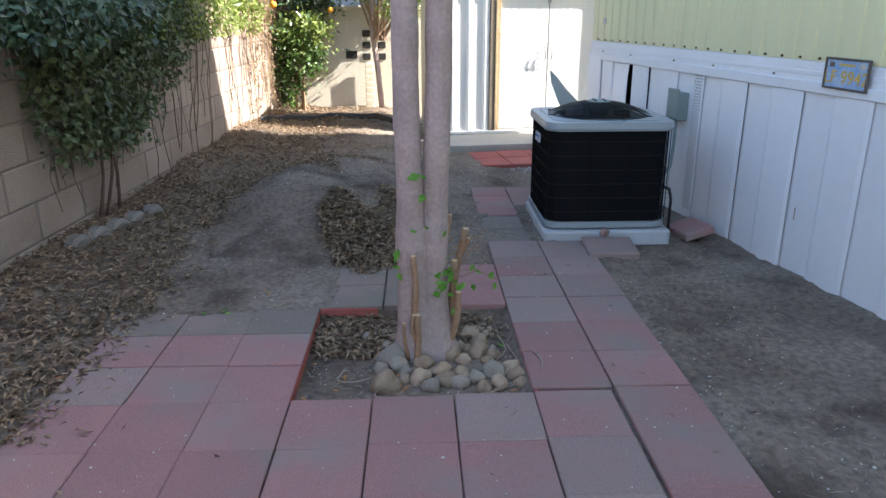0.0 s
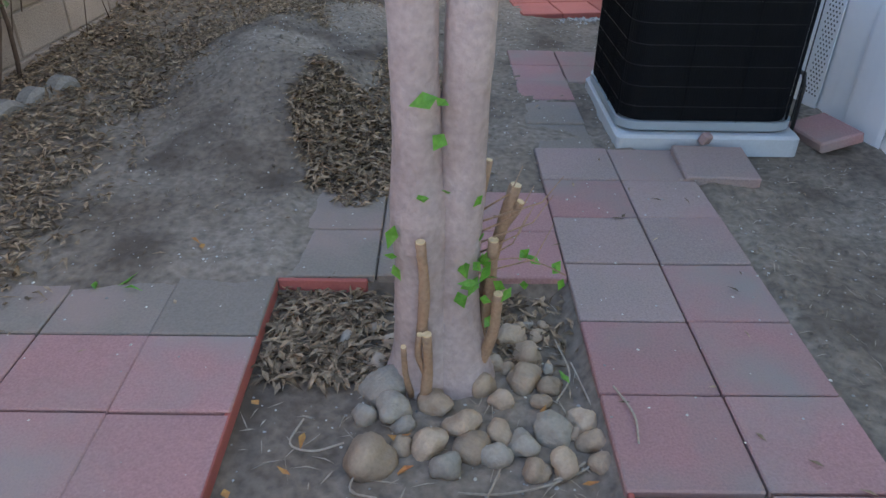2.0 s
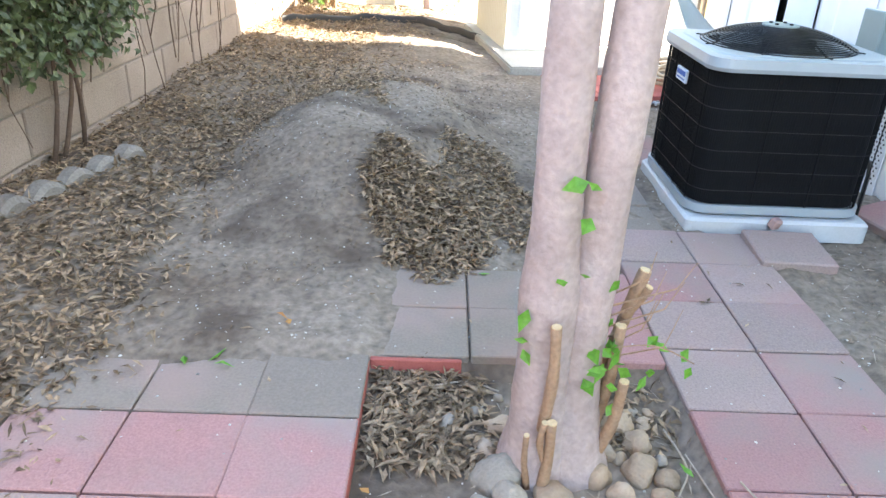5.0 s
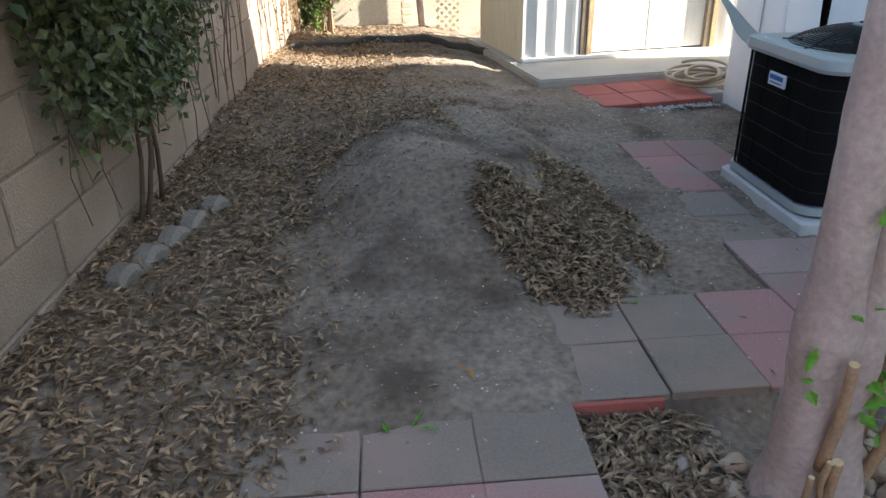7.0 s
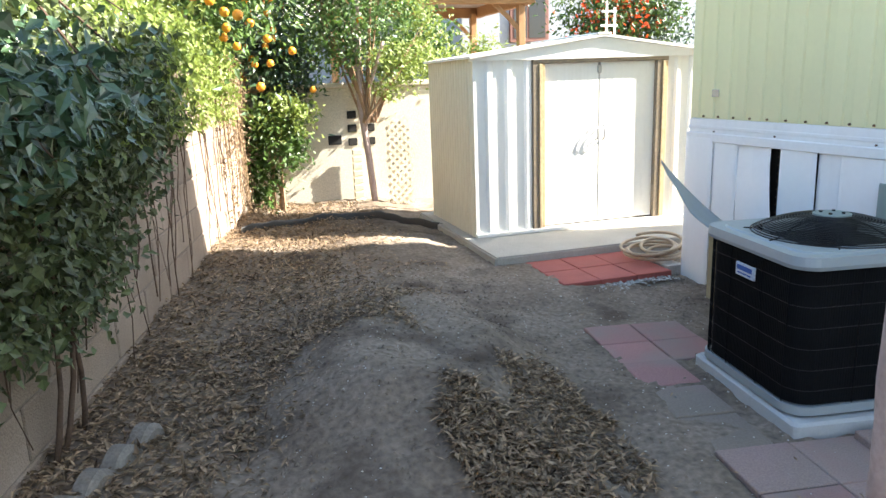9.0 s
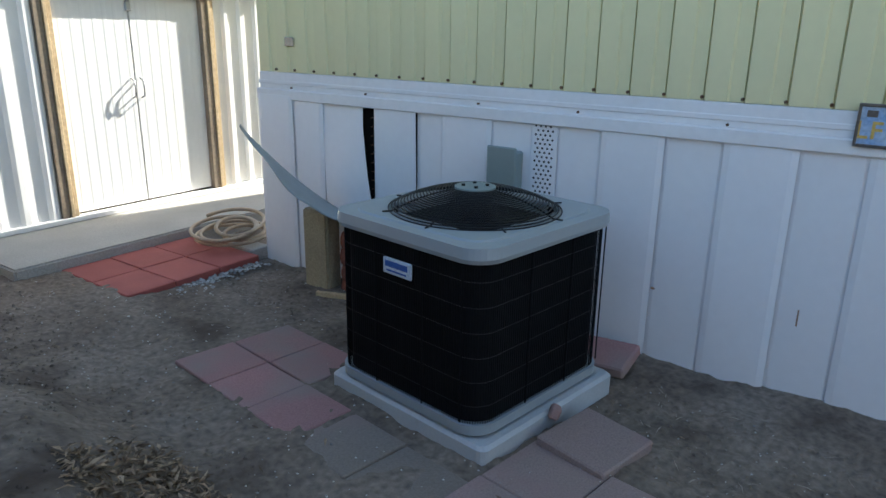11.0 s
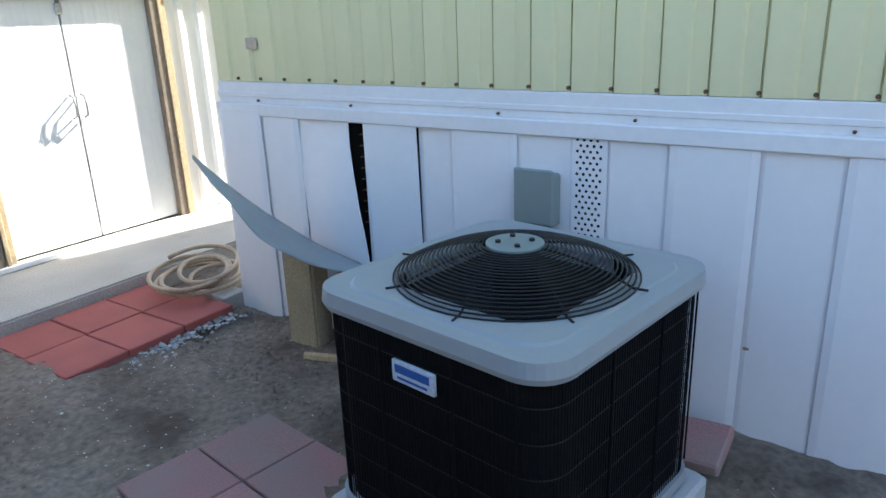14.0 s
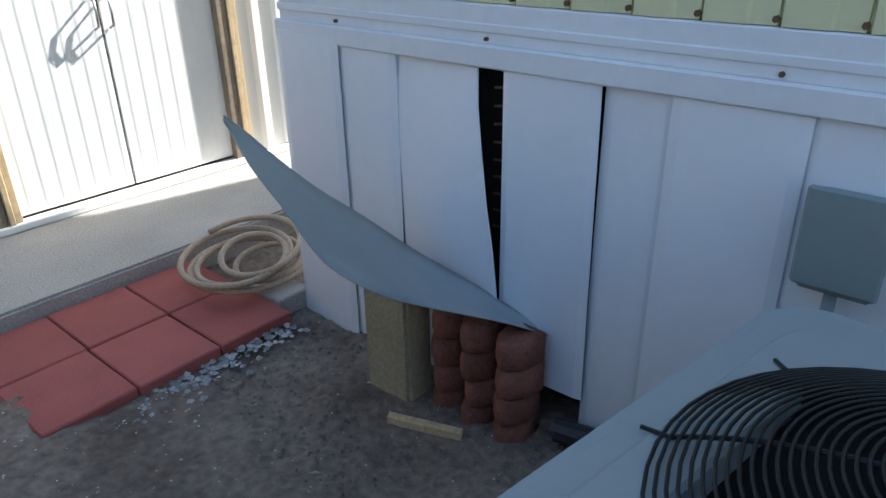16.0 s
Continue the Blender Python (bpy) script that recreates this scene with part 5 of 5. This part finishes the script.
for k in range(64):
    y = HN - SID_W * (k + 1)
    o = new("siding_board", sm2)
    o.parent = house
    o.location = (HX, y, 1.117)
scm = None
for k in range(44):
    y = HN - 0.155 - SID_W * k
    v, f = tube([(HX - 0.008, y, 1.131), (HX - 0.017, y, 1.131)], 0.0075, 6)
    if scm is None:
        ob = link("siding_screw", [Vector(q) - Vector((0, y, 0)) for q in v], f, m_rust, house)
        scm = ob.data
    else:
        ob = new("siding_screw", scm)
        ob.parent = house
    ob.location = (0, y, 0)

# ---- wall blocks ----


def block_mesh(name, length, h):
    b = box_bm(-0.20, 0.0, 0, length, 0, h, 0.006)
    me = bpy.data.meshes.new(name)
    b.to_mesh(me)
    b.free()
    me.materials.append(m_block)
    return me


bm_full = block_mesh("block", 0.490, 0.212)
turn = -math.degrees(math.atan(0.04))
for c in range(8):
    z = -0.092 + c * 0.2245
    for k in range(27):
        y = 4.19 - 0.505 * 13 + 0.505 * k + (0 if c % 2 else 0.252)
        if y > 10.75:
            continue
        o = new("block", bm_full)
        o.parent = west
        o.matrix_local = pose(wall_x(y) + random.uniform(-0.003, 0.003), y, z, 0, 0, turn)

# ---- paving ----
pave = thing("pavement", "faded red and grey square concrete slabs", "pavement", kind="structure")
XS = [-1.06, -0.757, -0.45, -0.146, 0.158, 0.46, 0.762, 1.07, 1.375]
cells = []
for r in range(13):
    y1 = 2.575 - 0.306 * r
    for c in range(8):
        up = 0.014 * max(0, c - 3) - 0.012
        cells.append((XS[c] + 0.007 * (c == 7), XS[c + 1] - 0.004 * (c == 6), y1 - 0.306 + up, y1 + up))
for r in range(3):
    for c in range(3):
        cells.append((XS[c], XS[c + 1], 2.563 + 0.294 * r, 2.857 + 0.294 * r))
for r in range(2):
    for c in range(3, 6):
        cells.append((XS[c], XS[c + 1], 3.45 + 0.29 * r, 3.74 + 0.29 * r))
for r in range(6):
    for c in (6, 7):
        cells.append((XS[c] + 0.006 * (c == 7), XS[c + 1] - 0.003 * (c == 6), 2.63 + 0.303 * r, 2.933 + 0.303 * r))
for ya, yb in ((4.45, 4.75), (4.75, 5.05), (5.05, 5.34), (5.34, 5.62), (5.62, 5.91)):
    cells.append((0.757, 1.04, ya, yb))
cells += [(1.044, 1.33, 5.62, 5.91), (1.044, 1.33, 5.335, 5.615)]
slab_cache = {}
rp = random.Random(4)
for x0, x1, y0, y1 in cells:
    key = (round(x1 - x0, 2), round(y1 - y0, 2))
    dust = 0.1 + 0.62 * smooth01((y0 - 2.3) / 1.2)
    if y0 > 4.4:
        dust = 0.35
    if x0 > 0.7 and y0 < 3.2:
        dust = 0.28
    if y0 > 5.0:
        dust = 0.1
    mm = m_paver_dust if rp.random() < dust else m_paver_red
    if (y0 > 3.1 and x0 < 0.2) or 4.4 < y0 < 5.0:
        mm = m_paver_soil
    kk = (key, mm.name)
    if kk not in slab_cache:
        b = box_bm(0.0012, key[0] - 0.0012, 0.0012, key[1] - 0.0012, -0.045, 0, 0.004)
        me = bpy.data.meshes.new("slab")
        b.to_mesh(me)
        b.free()
        me.materials.append(mm)
        slab_cache[kk] = me
    o = new("slab", slab_cache[kk])
    o.parent = pave
    o.matrix_local = pose(x0, y0, rp.uniform(-0.003, 0.004) - (0.007 if 4.4 < y0 < 5.0 else 0), rp.uniform(-0.4, 0.4), rp.uniform(-0.4, 0.4), rp.uniform(-0.2, 0.2))
# red edge strips round the pit
for x0, x1, y0, y1 in ((-0.149, 0.13, 3.43, 3.447), (-0.166, -0.150, 2.58, 3.43), (0.768, 0.782, 2.6, 2.95)):
    part("slab_edge", box_bm(x0, x1, y0, y1, -0.055, -0.006, 0.003), m_paver_new, pave)

patch = thing("red_slab_patch", "six brick-red square slabs in front of the shed step", "paving slab")
b = box_bm(0.003, 0.298, 0.003, 0.342, -0.05, 0, 0.005)
pm = bpy.data.meshes.new("slab")
b.to_mesh(pm)
b.free()
pm.materials.append(m_paver_new)
for r in range(2):
    for c in range(3):
        o = new("slab", pm)
        o.parent = patch
        o.matrix_local = pose(1.085 + 0.300 * c, 6.962 + 0.345 * r, -0.005 + rp.uniform(-0.003, 0.003), 0, 0, rp.uniform(-0.8, 0.8))
loose = part("loose_slab", box_bm(-0.15, 0.15, -0.14, 0.14, -0.03, 0.022, 0.006), m_paver_dust, None)
loose.matrix_world = pose(1.49, 4.28, 0.005, 3, 0, -3)
tagged(loose, "loose dusty red slab lying beside the condenser pad", "paving slab")
loose2 = part("broken_slab", box_bm(-0.10, 0.10, -0.16, 0.14, -0.03, 0.022, 0.008), m_paver_red, None)
loose2.matrix_world = pose(2.11, 4.66, 0.01, -4, -14, 8)
tagged(loose2, "broken red slab tilted against the skirting", "paving slab")
shard = part("slab_shard", box_bm(-0.025, 0.025, -0.02, 0.02, -0.02, 0.03, 0.008), m_paver_red, None)
shard.matrix_world = pose(1.50, 4.46, 0.045, 20, 10, 35)
tagged(shard, "small red slab shard leaning on the condenser pad", "slab shard")
step = part("step_edge", box_bm(1.99, 2.14, 7.04, 7.30, -0.08, 0.01, 0.006), m_concrete, None)
tagged(step, "small grey concrete edging piece under the hose", "edging")

# ---- into line with the house ----
aligned(house, trim, skirt, jb, plate, tag_ob, fl, blk, stake, stub, hose, slab, patch, step)
aligned(shed, lk, ant, shift=(0.11, -0.03, 0))
aligned(back, shrub_ob, small_tree_ob, background_tree_ob, fb, far_shrub_ob, lat, shut, ub, per_t, nb, nb2, shift=(0.1, 0, 0))
